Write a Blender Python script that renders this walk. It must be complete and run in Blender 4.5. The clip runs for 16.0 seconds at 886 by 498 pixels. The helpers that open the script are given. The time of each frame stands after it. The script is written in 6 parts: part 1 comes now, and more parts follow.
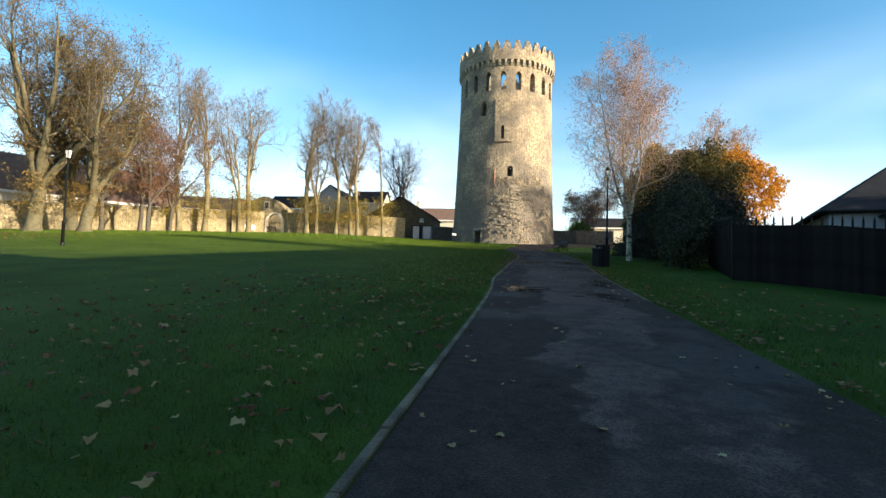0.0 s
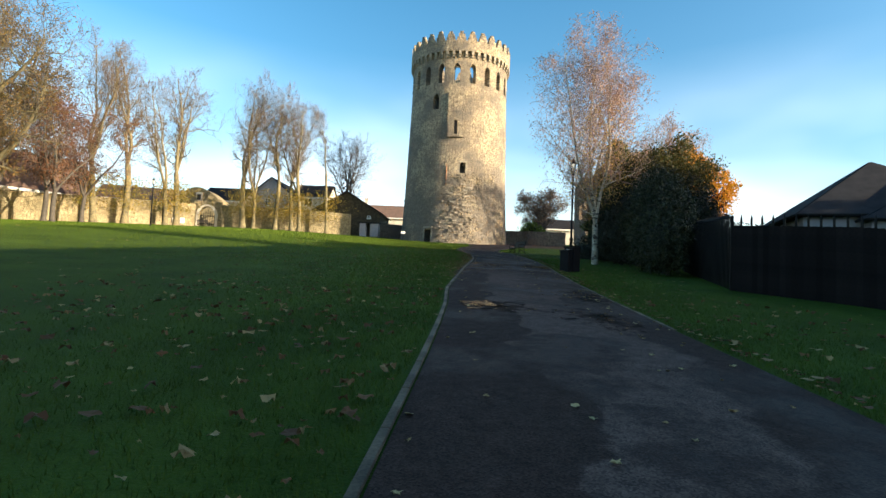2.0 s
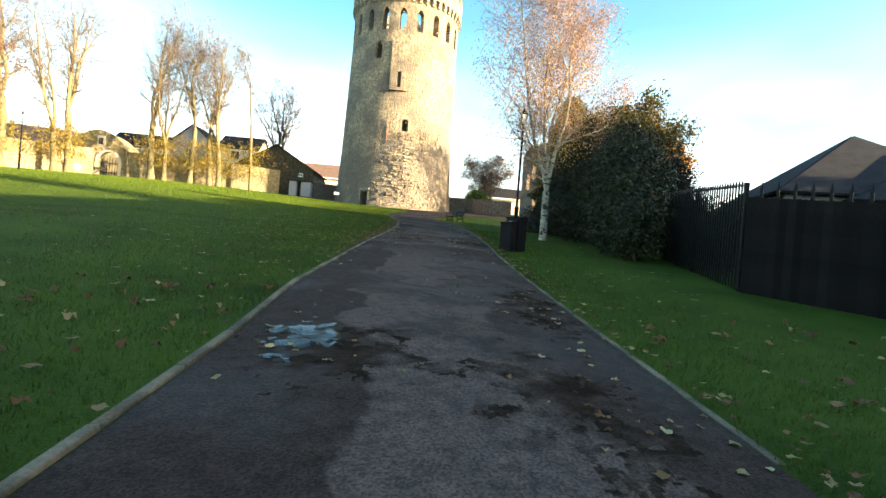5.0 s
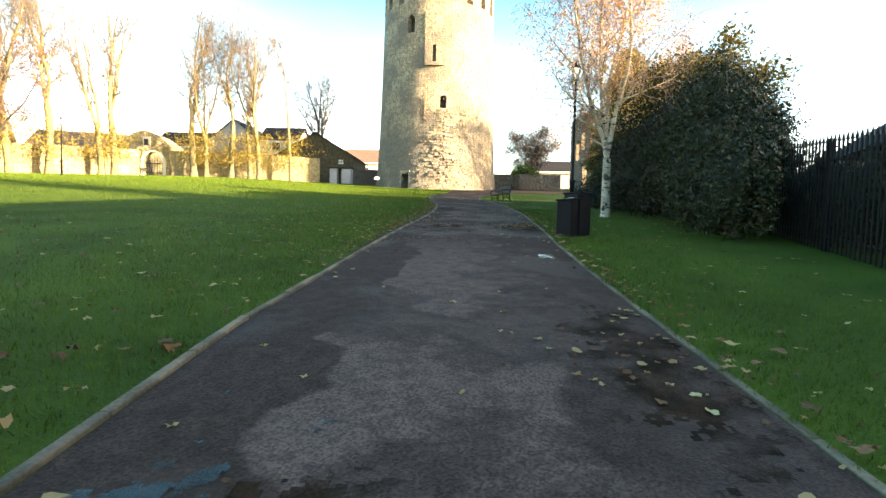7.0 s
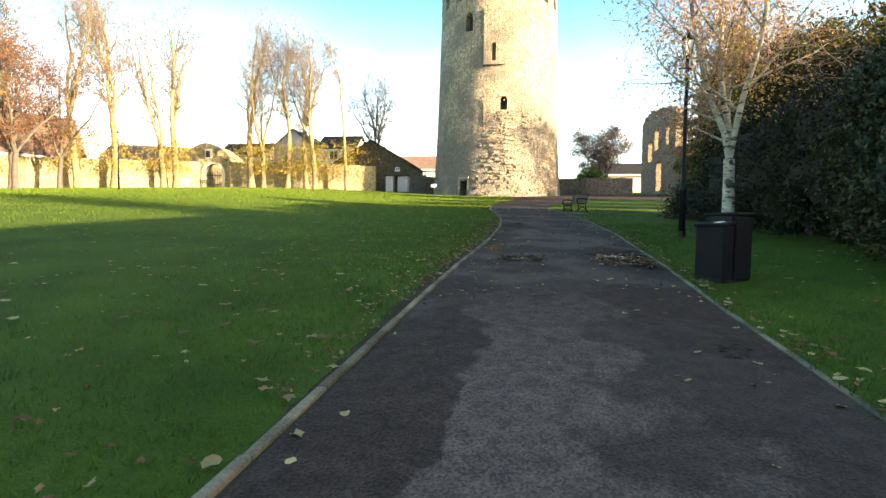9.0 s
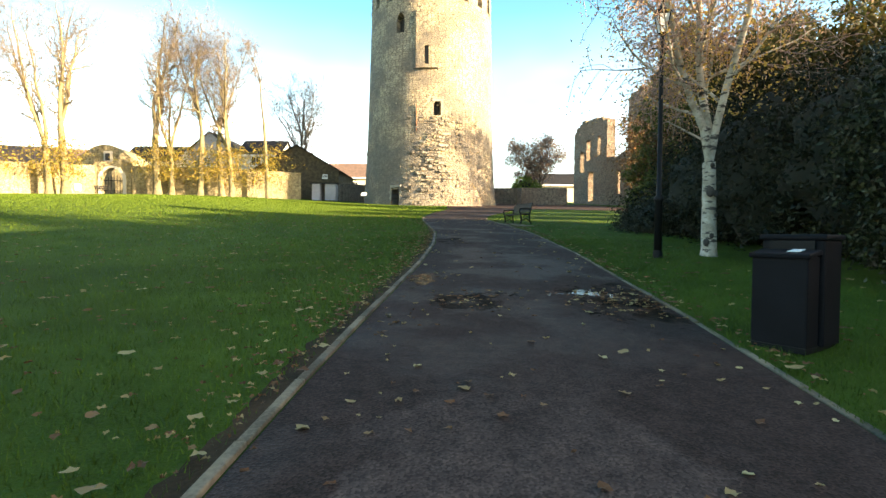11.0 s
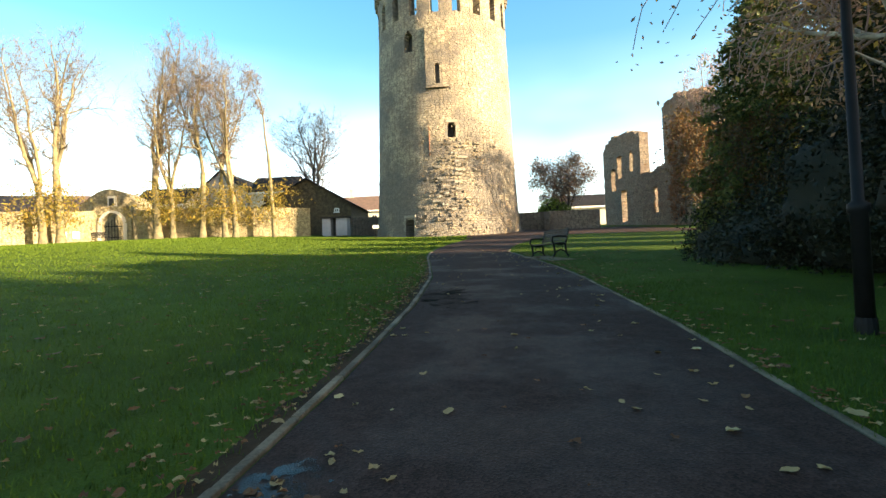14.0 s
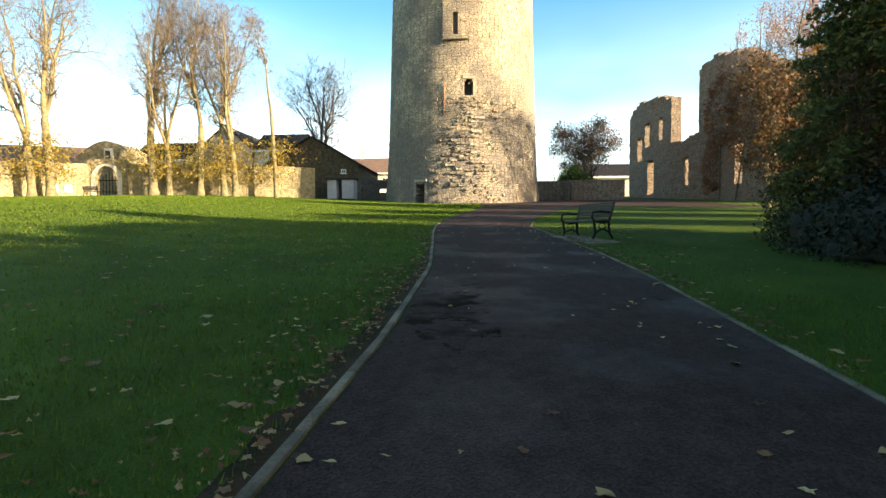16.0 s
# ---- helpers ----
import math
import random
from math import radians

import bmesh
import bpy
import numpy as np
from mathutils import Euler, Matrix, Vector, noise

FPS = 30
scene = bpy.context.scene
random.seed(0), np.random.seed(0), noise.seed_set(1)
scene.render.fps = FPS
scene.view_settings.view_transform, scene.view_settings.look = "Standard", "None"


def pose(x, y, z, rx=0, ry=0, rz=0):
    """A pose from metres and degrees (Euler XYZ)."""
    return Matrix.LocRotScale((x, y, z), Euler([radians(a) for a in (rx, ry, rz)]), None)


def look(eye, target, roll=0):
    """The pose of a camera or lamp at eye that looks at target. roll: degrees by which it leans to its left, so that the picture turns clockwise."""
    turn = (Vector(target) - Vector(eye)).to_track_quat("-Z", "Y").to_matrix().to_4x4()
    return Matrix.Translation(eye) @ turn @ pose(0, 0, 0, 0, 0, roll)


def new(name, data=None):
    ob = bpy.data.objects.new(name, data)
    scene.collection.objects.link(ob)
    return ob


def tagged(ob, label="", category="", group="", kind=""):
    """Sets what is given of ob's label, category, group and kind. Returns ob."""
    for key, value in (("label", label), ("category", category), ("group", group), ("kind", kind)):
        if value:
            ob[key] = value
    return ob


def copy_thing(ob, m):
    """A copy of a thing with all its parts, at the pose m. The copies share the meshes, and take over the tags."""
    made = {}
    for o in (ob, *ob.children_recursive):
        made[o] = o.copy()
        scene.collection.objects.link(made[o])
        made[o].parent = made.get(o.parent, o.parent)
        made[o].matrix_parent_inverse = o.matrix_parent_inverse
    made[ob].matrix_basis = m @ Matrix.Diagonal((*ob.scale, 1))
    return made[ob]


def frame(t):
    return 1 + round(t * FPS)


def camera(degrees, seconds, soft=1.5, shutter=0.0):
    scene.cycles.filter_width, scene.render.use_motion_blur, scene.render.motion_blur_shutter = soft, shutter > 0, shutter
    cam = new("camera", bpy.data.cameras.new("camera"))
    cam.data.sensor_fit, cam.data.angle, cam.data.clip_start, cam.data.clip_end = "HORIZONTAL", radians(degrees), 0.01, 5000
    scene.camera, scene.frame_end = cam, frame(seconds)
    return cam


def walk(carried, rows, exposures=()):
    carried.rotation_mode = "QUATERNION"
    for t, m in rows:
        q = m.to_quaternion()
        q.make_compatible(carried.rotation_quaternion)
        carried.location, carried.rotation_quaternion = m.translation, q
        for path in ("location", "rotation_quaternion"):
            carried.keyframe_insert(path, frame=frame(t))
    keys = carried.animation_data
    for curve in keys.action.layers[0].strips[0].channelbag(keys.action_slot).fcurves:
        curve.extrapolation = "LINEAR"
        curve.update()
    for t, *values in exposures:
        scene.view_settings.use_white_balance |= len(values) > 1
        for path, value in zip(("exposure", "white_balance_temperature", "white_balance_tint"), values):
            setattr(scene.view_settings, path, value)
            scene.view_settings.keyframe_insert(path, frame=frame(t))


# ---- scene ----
cam = camera(82.3, 16.0)
METRES, EYE, TILT, LEAN, TURN = 25.0, 1.3, 0.0, 0.0, 8.1
PATH = [
    (0, (0.29, -0.389, 1.727), (0.022, 1.59, 1.831), 1.8),
    (0.5, (0.142, 0.636, 1.84), (-0.118, 2.619, 1.885), 3.4),
    (1, (0.119, 1.436, 1.865), (-0.054, 3.427, 1.946), 2.5),
    (1.5, (0.068, 2.476, 1.906), (0.109, 4.475, 1.93), 1.3),
    (2, (0.05, 3.34, 1.939), (-0.021, 5.335, 2.047), 2.5),
    (2.5, (0.176, 4.25, 1.96), (0.413, 6.234, 2.043), 0.8),
    (3, (0.381, 5.044, 1.993), (0.659, 7.025, 2.011), 2.6),
    (3.5, (0.621, 5.898, 2.033), (1.202, 7.811, 1.988), -0.5),
    (4, (0.86, 6.789, 2.17), (1.303, 8.739, 2.132), 2.8),
    (4.5, (1.049, 7.623, 2.193), (1.538, 9.562, 2.15), 1.5),
    (5, (1.216, 8.587, 2.321), (1.362, 10.581, 2.308), 4.7),
    (5.2, (1.27, 8.928, 2.313), (1.395, 10.924, 2.325), 3.2),
    (7.3, (1.551, 11.898, 2.658), (1.505, 13.895, 2.548), 1.4),
    (7.5, (1.538, 12.291, 2.723), (1.518, 14.288, 2.621), 0.7),
    (8, (1.526, 13.37, 2.747), (1.583, 15.367, 2.663), -1.5),
    (8.5, (1.335, 14.299, 2.864), (1.062, 16.279, 2.79), 1.6),
    (8.7, (1.264, 14.62, 2.977), (0.975, 16.597, 2.889), 0.8),
    (10.8, (1.105, 18.172, 3.204), (1.005, 20.169, 3.147), 3.2),
    (11, (1.15, 18.492, 3.26), (1.131, 20.491, 3.212), 0.6),
    (11.5, (1.237, 19.584, 3.344), (1.378, 21.578, 3.275), -0.4),
    (12, (1.343, 20.431, 3.411), (1.418, 22.429, 3.438), -0.9),
    (12.5, (1.469, 21.435, 3.43), (1.713, 23.42, 3.417), -2.4),
    (13, (1.572, 22.339, 3.506), (1.67, 24.336, 3.499), -0.5),
    (13.5, (1.723, 23.231, 3.572), (1.914, 25.222, 3.556), -5.2),
    (14, (1.789, 24.058, 3.681), (1.661, 26.053, 3.749), -2.1),
    (14.5, (1.889, 24.86, 3.704), (1.983, 26.857, 3.748), -4.6),
    (15, (1.823, 25.733, 3.821), (1.693, 27.728, 3.82), 0.3),
    (15.5, (1.795, 26.587, 3.868), (1.665, 28.583, 3.862), -3.6),
    (16, (1.686, 27.514, 3.995), (1.508, 29.505, 3.929), -0.0),
]
walk(cam, [(t, look(eye, target, roll)) for t, eye, target, roll in PATH],
     exposures=[(0, 1.45, 6250, 10), (2, 1.5, 6500, 10), (3, 1.7, 6800, 10), (4, 2.25, 7500, 10), (5, 2.5, 7500, 10), (7.5, 3.0, 7800, 10), (8.5, 2.75, 7600, 10), (11, 2.65, 7700, 10), (12.5, 2.4, 7600, 10), (13.5, 2.4, 7500, 10), (14.5, 2.0, 7200, 10), (15, 2.05, 7200, 10), (16, 2.05, 7200, 10)])
# ---- end of camera ----
# ---- world, sun, exposure ----
SUN_TO = Vector((0.945, -0.33, 0.0)).normalized()
SUN_ELEV = 14.0
world = bpy.data.worlds.new("world")
scene.world = world
world.use_nodes = True
wn, wl = world.node_tree.nodes, world.node_tree.links
sky = wn.new("ShaderNodeTexSky")
sky.sky_type = "NISHITA"
sky.sun_disc = False
sky.sun_elevation = radians(SUN_ELEV)
sky.sun_rotation = math.atan2(SUN_TO.x, SUN_TO.y)
sky.air_density, sky.dust_density, sky.ozone_density = 1.0, 1.5, 1.3
# thin high cloud low in the sky
wtc = wn.new("ShaderNodeTexCoord")
wmap = wn.new("ShaderNodeMapping")
wmap.inputs["Scale"].default_value = (1.3, 1.3, 3.2)
wmap.inputs["Rotation"].default_value = (0.12, 0.1, 0)
cloud = wn.new("ShaderNodeTexNoise")
cloud.inputs["Scale"].default_value, cloud.inputs["Detail"].default_value = 1.5, 3
wl.new(wtc.outputs["Generated"], wmap.inputs["Vector"])
wl.new(wmap.outputs[0], cloud.inputs["Vector"])
cr = wn.new("ShaderNodeValToRGB")
cr.color_ramp.elements[0].position, cr.color_ramp.elements[1].position = 0.36, 0.72
wl.new(cloud.outputs["Fac"], cr.inputs["Fac"])
sep = wn.new("ShaderNodeSeparateXYZ")
wl.new(wtc.outputs["Generated"], sep.inputs[0])
low = wn.new("ShaderNodeMapRange")
low.inputs["From Min"].default_value, low.inputs["From Max"].default_value = 0.06, 0.4
low.inputs["To Min"].default_value, low.inputs["To Max"].default_value = 0.5, 0.0
wl.new(sep.outputs["Z"], low.inputs["Value"])
amt = wn.new("ShaderNodeMath")
amt.operation = "MULTIPLY"
wl.new(cr.outputs["Color"], amt.inputs[0])
wl.new(low.outputs[0], amt.inputs[1])
wmix = wn.new("ShaderNodeMix")
wmix.data_type = "RGBA"
wl.new(amt.outputs[0], wmix.inputs["Factor"])
hsv = wn.new("ShaderNodeHueSaturation")
hsv.inputs["Hue"].default_value, hsv.inputs["Saturation"].default_value = 0.49, 1.4
wl.new(sky.outputs["Color"], hsv.inputs["Color"])
wl.new(hsv.outputs["Color"], wmix.inputs[6])
wmix.inputs[7].default_value = (8.6, 9, 9.6, 1)
wl.new(wmix.outputs[2], wn["Background"].inputs["Color"])
wn["Background"].inputs["Strength"].default_value = 0.112
sun = new("sun", bpy.data.lights.new("sun", "SUN"))
sun.data.energy, sun.data.angle, sun.data.color = 5.0, radians(0.6), (1.0, 0.83, 0.6)
sd = Vector((SUN_TO.x * math.cos(radians(SUN_ELEV)), SUN_TO.y * math.cos(radians(SUN_ELEV)), math.sin(radians(SUN_ELEV))))
sun.matrix_world = look(sd * 100, (0, 0, 0))

# ---- materials ----
def mat(name, c1, c2=None, rough=0.85, scale=3.0, bump=0.3, fine=40.0, metal=0.0, dist=0.02, vary=0.0, coat=0.0):
    """Two colours mixed by coarse and fine noise, with relief."""
    m = bpy.data.materials.new(name)
    m.use_nodes = True
    n, l = m.node_tree.nodes, m.node_tree.links
    b = n["Principled BSDF"]
    b.inputs["Roughness"].default_value, b.inputs["Metallic"].default_value = rough, metal
    c2 = c2 or tuple(v * 0.7 for v in c1)
    tc = n.new("ShaderNodeTexCoord")
    a = n.new("ShaderNodeTexNoise")
    a.inputs["Scale"].default_value, a.inputs["Detail"].default_value = scale, 6
    f = n.new("ShaderNodeTexNoise")
    f.inputs["Scale"].default_value, f.inputs["Detail"].default_value = fine, 4
    for t in (a, f):
        l.new(tc.outputs["Object"], t.inputs["Vector"])
    mix = n.new("ShaderNodeMath")
    mix.operation = "MULTIPLY_ADD"
    l.new(f.outputs["Fac"], mix.inputs[0])
    mix.inputs[1].default_value = 0.45
    l.new(a.outputs["Fac"], mix.inputs[2])
    r = n.new("ShaderNodeValToRGB")
    r.color_ramp.elements[0].position, r.color_ramp.elements[1].position = 0.52, 0.9
    r.color_ramp.elements[0].color, r.color_ramp.elements[1].color = (*c1, 1), (*c2, 1)
    l.new(mix.outputs[0], r.inputs["Fac"])
    out = r.outputs["Color"]
    if vary:
        g = n.new("ShaderNodeNewGeometry")
        h = n.new("ShaderNodeHueSaturation")
        mr = n.new("ShaderNodeMapRange")
        mr.inputs["To Min"].default_value, mr.inputs["To Max"].default_value = 1 - vary, 1 + vary
        l.new(g.outputs["Random Per Island"], mr.inputs["Value"])
        l.new(mr.outputs[0], h.inputs["Value"])
        l.new(out, h.inputs["Color"])
        out = h.outputs["Color"]
    l.new(out, b.inputs["Base Color"])
    if bump:
        bp = n.new("ShaderNodeBump")
        bp.inputs["Strength"].default_value, bp.inputs["Distance"].default_value = bump, dist
        l.new(mix.outputs[0], bp.inputs["Height"])
        l.new(bp.outputs["Normal"], b.inputs["Normal"])
    return m


def stone_mat(name, c1, c2, mortar, bw=0.55, bh=0.24, rough=0.9, weather=0.5, bump=0.8, stain=(0.1, 0.09, 0.08), core=False):
    """Coursed rubble on the UV map, in metres: uneven stones, recessed joints, broad weathering."""
    m = bpy.data.materials.new(name)
    m.use_nodes = True
    n, l = m.node_tree.nodes, m.node_tree.links
    b = n["Principled BSDF"]
    b.inputs["Roughness"].default_value = rough
    uv = n.new("ShaderNodeUVMap")
    wob = n.new("ShaderNodeTexNoise")
    wob.inputs["Scale"].default_value, wob.inputs["Detail"].default_value = 1.6, 3
    l.new(uv.outputs["UV"], wob.inputs["Vector"])
    vm = n.new("ShaderNodeVectorMath")
    vm.operation = "MULTIPLY_ADD"
    l.new(wob.outputs["Color"], vm.inputs[0])
    vm.inputs[1].default_value = (0.26, 0.13, 0)
    l.new(uv.outputs["UV"], vm.inputs[2])
    sc = n.new("ShaderNodeVectorMath")
    sc.operation = "MULTIPLY"
    l.new(vm.outputs[0], sc.inputs[0])
    sc.inputs[1].default_value = (1 / bw, 1 / bh, 1)
    vor = n.new("ShaderNodeTexVoronoi")
    vor.voronoi_dimensions = "2D"
    vor.inputs["Scale"].default_value, vor.inputs["Randomness"].default_value = 1.0, 0.72
    edge = n.new("ShaderNodeTexVoronoi")
    edge.voronoi_dimensions, edge.feature = "2D", "DISTANCE_TO_EDGE"
    edge.inputs["Scale"].default_value, edge.inputs["Randomness"].default_value = 1.0, 0.72
    l.new(sc.outputs[0], vor.inputs["Vector"])
    l.new(sc.outputs[0], edge.inputs["Vector"])
    cell = n.new("ShaderNodeRGBToBW")
    l.new(vor.outputs["Color"], cell.inputs[0])
    tone = n.new("ShaderNodeMix")
    tone.data_type = "RGBA"
    l.new(cell.outputs[0], tone.inputs["Factor"])
    tone.inputs[6].default_value, tone.inputs[7].default_value = (*c2, 1), (*c1, 1)
    joint = n.new("ShaderNodeMapRange")
    joint.inputs["From Min"].default_value, joint.inputs["From Max"].default_value = 0.02, 0.11
    l.new(edge.outputs["Distance"], joint.inputs["Value"])
    face = n.new("ShaderNodeMix")
    face.data_type = "RGBA"
    l.new(joint.outputs[0], face.inputs["Factor"])
    face.inputs[6].default_value = (*mortar, 1)
    l.new(tone.outputs[2], face.inputs[7])
    hs = n.new("ShaderNodeHueSaturation")
    grain = n.new("ShaderNodeTexNoise")
    grain.inputs["Scale"].default_value, grain.inputs["Detail"].default_value = 2.4, 8
    l.new(uv.outputs["UV"], grain.inputs["Vector"])
    mr = n.new("ShaderNodeMapRange")
    mr.inputs["From Min"].default_value, mr.inputs["From Max"].default_value = 0.3, 0.7
    mr.inputs["To Min"].default_value, mr.inputs["To Max"].default_value = 0.6, 1.4
    l.new(grain.outputs["Fac"], mr.inputs["Value"])
    l.new(mr.outputs[0], hs.inputs["Value"])
    l.new(face.outputs[2], hs.inputs["Color"])
    big = n.new("ShaderNodeTexNoise")
    big.inputs["Scale"].default_value, big.inputs["Detail"].default_value = 0.3, 9
    l.new(uv.outputs["UV"], big.inputs["Vector"])
    ramp = n.new("ShaderNodeValToRGB")
    ramp.color_ramp.elements[0].position, ramp.color_ramp.elements[1].position = 0.44, 0.6
    ramp.color_ramp.elements[0].color, ramp.color_ramp.elements[1].color = (0, 0, 0, 1), (weather, weather, weather, 1)
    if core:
        # below about a dozen metres more of the wall takes the greyer stain
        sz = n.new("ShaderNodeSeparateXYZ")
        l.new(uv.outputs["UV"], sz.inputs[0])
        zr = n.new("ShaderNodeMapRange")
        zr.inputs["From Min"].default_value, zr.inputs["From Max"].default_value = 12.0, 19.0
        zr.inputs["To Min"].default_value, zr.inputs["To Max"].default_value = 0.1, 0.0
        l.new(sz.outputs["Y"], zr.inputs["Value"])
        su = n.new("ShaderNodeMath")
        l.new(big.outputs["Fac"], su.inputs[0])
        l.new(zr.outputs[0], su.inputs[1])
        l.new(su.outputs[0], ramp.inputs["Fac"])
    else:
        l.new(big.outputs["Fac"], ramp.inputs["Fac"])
    mx = n.new("ShaderNodeMix")
    mx.data_type = "RGBA"
    l.new(ramp.outputs["Color"], mx.inputs["Factor"])
    l.new(hs.outputs["Color"], mx.inputs[6])
    mx.inputs[7].default_value = (*stain, 1)
    l.new(mx.outputs[2], b.inputs["Base Color"])
    fine = n.new("ShaderNodeTexNoise")
    fine.inputs["Scale"].default_value, fine.inputs["Detail"].default_value = 9, 6
    l.new(uv.outputs["UV"], fine.inputs["Vector"])
    ad = n.new("ShaderNodeMath")
    ad.operation = "MULTIPLY_ADD"
    l.new(joint.outputs[0], ad.inputs[0])
    ad.inputs[1].default_value = 0.9
    l.new(fine.outputs["Fac"], ad.inputs[2])
    a2 = n.new("ShaderNodeMath")
    a2.operation = "MULTIPLY_ADD"
    l.new(cell.outputs[0], a2.inputs[0])
    a2.inputs[1].default_value = 0.9
    l.new(ad.outputs[0], a2.inputs[2])
    bp = n.new("ShaderNodeBump")
    bp.inputs["Strength"].default_value, bp.inputs["Distance"].default_value = bump, 0.12
    l.new(a2.outputs[0], bp.inputs["Height"])
    l.new(bp.outputs["Normal"], b.inputs["Normal"])
    return m


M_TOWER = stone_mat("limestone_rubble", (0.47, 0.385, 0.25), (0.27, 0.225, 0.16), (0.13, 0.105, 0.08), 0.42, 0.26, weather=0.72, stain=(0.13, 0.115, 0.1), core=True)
M_DRESS = mat("dressed_limestone", (0.36, 0.32, 0.25), (0.24, 0.21, 0.16), 0.85, 2.0, 0.5, 18)
M_WALL = stone_mat("garden_wall_rubble", (0.42, 0.34, 0.19), (0.3, 0.245, 0.14), (0.24, 0.195, 0.115), 0.36, 0.2, weather=0.6, stain=(0.14, 0.12, 0.06))
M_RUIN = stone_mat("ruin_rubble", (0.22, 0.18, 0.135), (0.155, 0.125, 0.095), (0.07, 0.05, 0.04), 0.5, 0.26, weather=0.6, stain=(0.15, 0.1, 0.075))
M_GRASS = mat("lawn", (0.028, 0.053, 0.005), (0.058, 0.096, 0.01), 0.9, 0.5, 1.0, 45, dist=0.09)
M_BLADE = mat("grass_blades", (0.03, 0.055, 0.005), (0.064, 0.107, 0.012), 0.6, 2, 0.0, 30, vary=0.2)
M_KERB = mat("kerb_stone", (0.2, 0.145, 0.09), (0.06, 0.045, 0.026), 0.95, 2.0, 0.8, 40, dist=0.012)
M_BLACK = mat("black_paint", (0.008, 0.008, 0.008), (0.013, 0.013, 0.013), 0.45, 5, 0.1, 50, dist=0.002)
M_BIN = mat("bin_plastic", (0.005, 0.005, 0.006), (0.008, 0.008, 0.01), 0.6, 3, 0.2, 120, dist=0.002)
M_BARK = mat("tree_bark", (0.24, 0.2, 0.1), (0.1, 0.085, 0.05), 0.9, 3, 0.8, 25, dist=0.03)
M_TWIG = mat("twigs", (0.17, 0.135, 0.1), (0.1, 0.08, 0.06), 0.9, 3, 0.0, 25)
M_DARKBARK = mat("dark_bark", (0.09, 0.075, 0.06), (0.05, 0.045, 0.035), 0.9, 3, 0.6, 25, dist=0.02)
M_FENCE = mat("black_fence_board", (0.006, 0.0055, 0.0055), (0.014, 0.011, 0.0105), 0.95, 2, 0.3, 30, dist=0.005, vary=0.3)
M_SLATE = mat("roof_slate", (0.028, 0.028, 0.03), (0.018, 0.018, 0.02), 0.9, 2, 0.3, 20, vary=0.3)
M_TILE = mat("brown_roof_tile", (0.19, 0.115, 0.08), (0.12, 0.075, 0.055), 0.85, 1.5, 0.4, 12, vary=0.3)
M_RENDER = mat("cream_render", (0.62, 0.57, 0.47), (0.5, 0.46, 0.38), 0.9, 0.8, 0.2, 30, dist=0.004)
M_WHITE = mat("white_paint", (0.78, 0.77, 0.73), (0.62, 0.61, 0.57), 0.6, 2, 0.05, 30, dist=0.002)
M_GREYWALL = mat("grey_render", (0.33, 0.33, 0.35), (0.25, 0.25, 0.27), 0.9, 0.8, 0.2, 30, dist=0.004)
M_DARKIN = mat("dark_timber_or_hollow", (0.03, 0.026, 0.022), (0.05, 0.042, 0.034), 0.7, 4, 0.3, 40, dist=0.004)
M_SOIL = mat("bare_soil", (0.06, 0.035, 0.018), (0.025, 0.017, 0.009), 0.95, 3, 0.6, 40, dist=0.02)
M_IVY = mat("ivy_covered_stone", (0.09, 0.07, 0.036), (0.04, 0.032, 0.018), 0.95, 2.5, 1.0, 14, dist=0.1)
M_BRICK = mat("red_brick", (0.32, 0.12, 0.07), (0.2, 0.08, 0.05), 0.9, 2, 0.3, 20)

def object_vary(m, lo, hi):
    """Each piece that wears the material gets its own lightness."""
    n, l = m.node_tree.nodes, m.node_tree.links
    b = n["Principled BSDF"]
    src = b.inputs["Base Color"].links[0].from_socket
    oi, h, mr = n.new("ShaderNodeObjectInfo"), n.new("ShaderNodeHueSaturation"), n.new("ShaderNodeMapRange")
    mr.inputs["To Min"].default_value, mr.inputs["To Max"].default_value = lo, hi
    l.new(oi.outputs["Random"], mr.inputs["Value"])
    l.new(mr.outputs[0], h.inputs["Value"])
    l.new(src, h.inputs["Color"])
    l.new(h.outputs["Color"], b.inputs["Base Color"])


object_vary(M_FENCE, 0.6, 1.15)
object_vary(M_KERB, 0.75, 1.35)

for _m in (M_SOIL, M_FENCE, M_SLATE, M_GRASS, M_BLADE, M_BLACK, M_BIN):
    _m.node_tree.nodes["Principled BSDF"].inputs["Specular IOR Level"].default_value = 0.1


def glass_mat():
    m = mat("window_glass", (0.02, 0.025, 0.03), (0.03, 0.035, 0.04), 0.05, 1, 0.0)
    m.node_tree.nodes["Principled BSDF"].inputs["Specular IOR Level"].default_value = 1.0
    return m


M_GLASS = glass_mat()


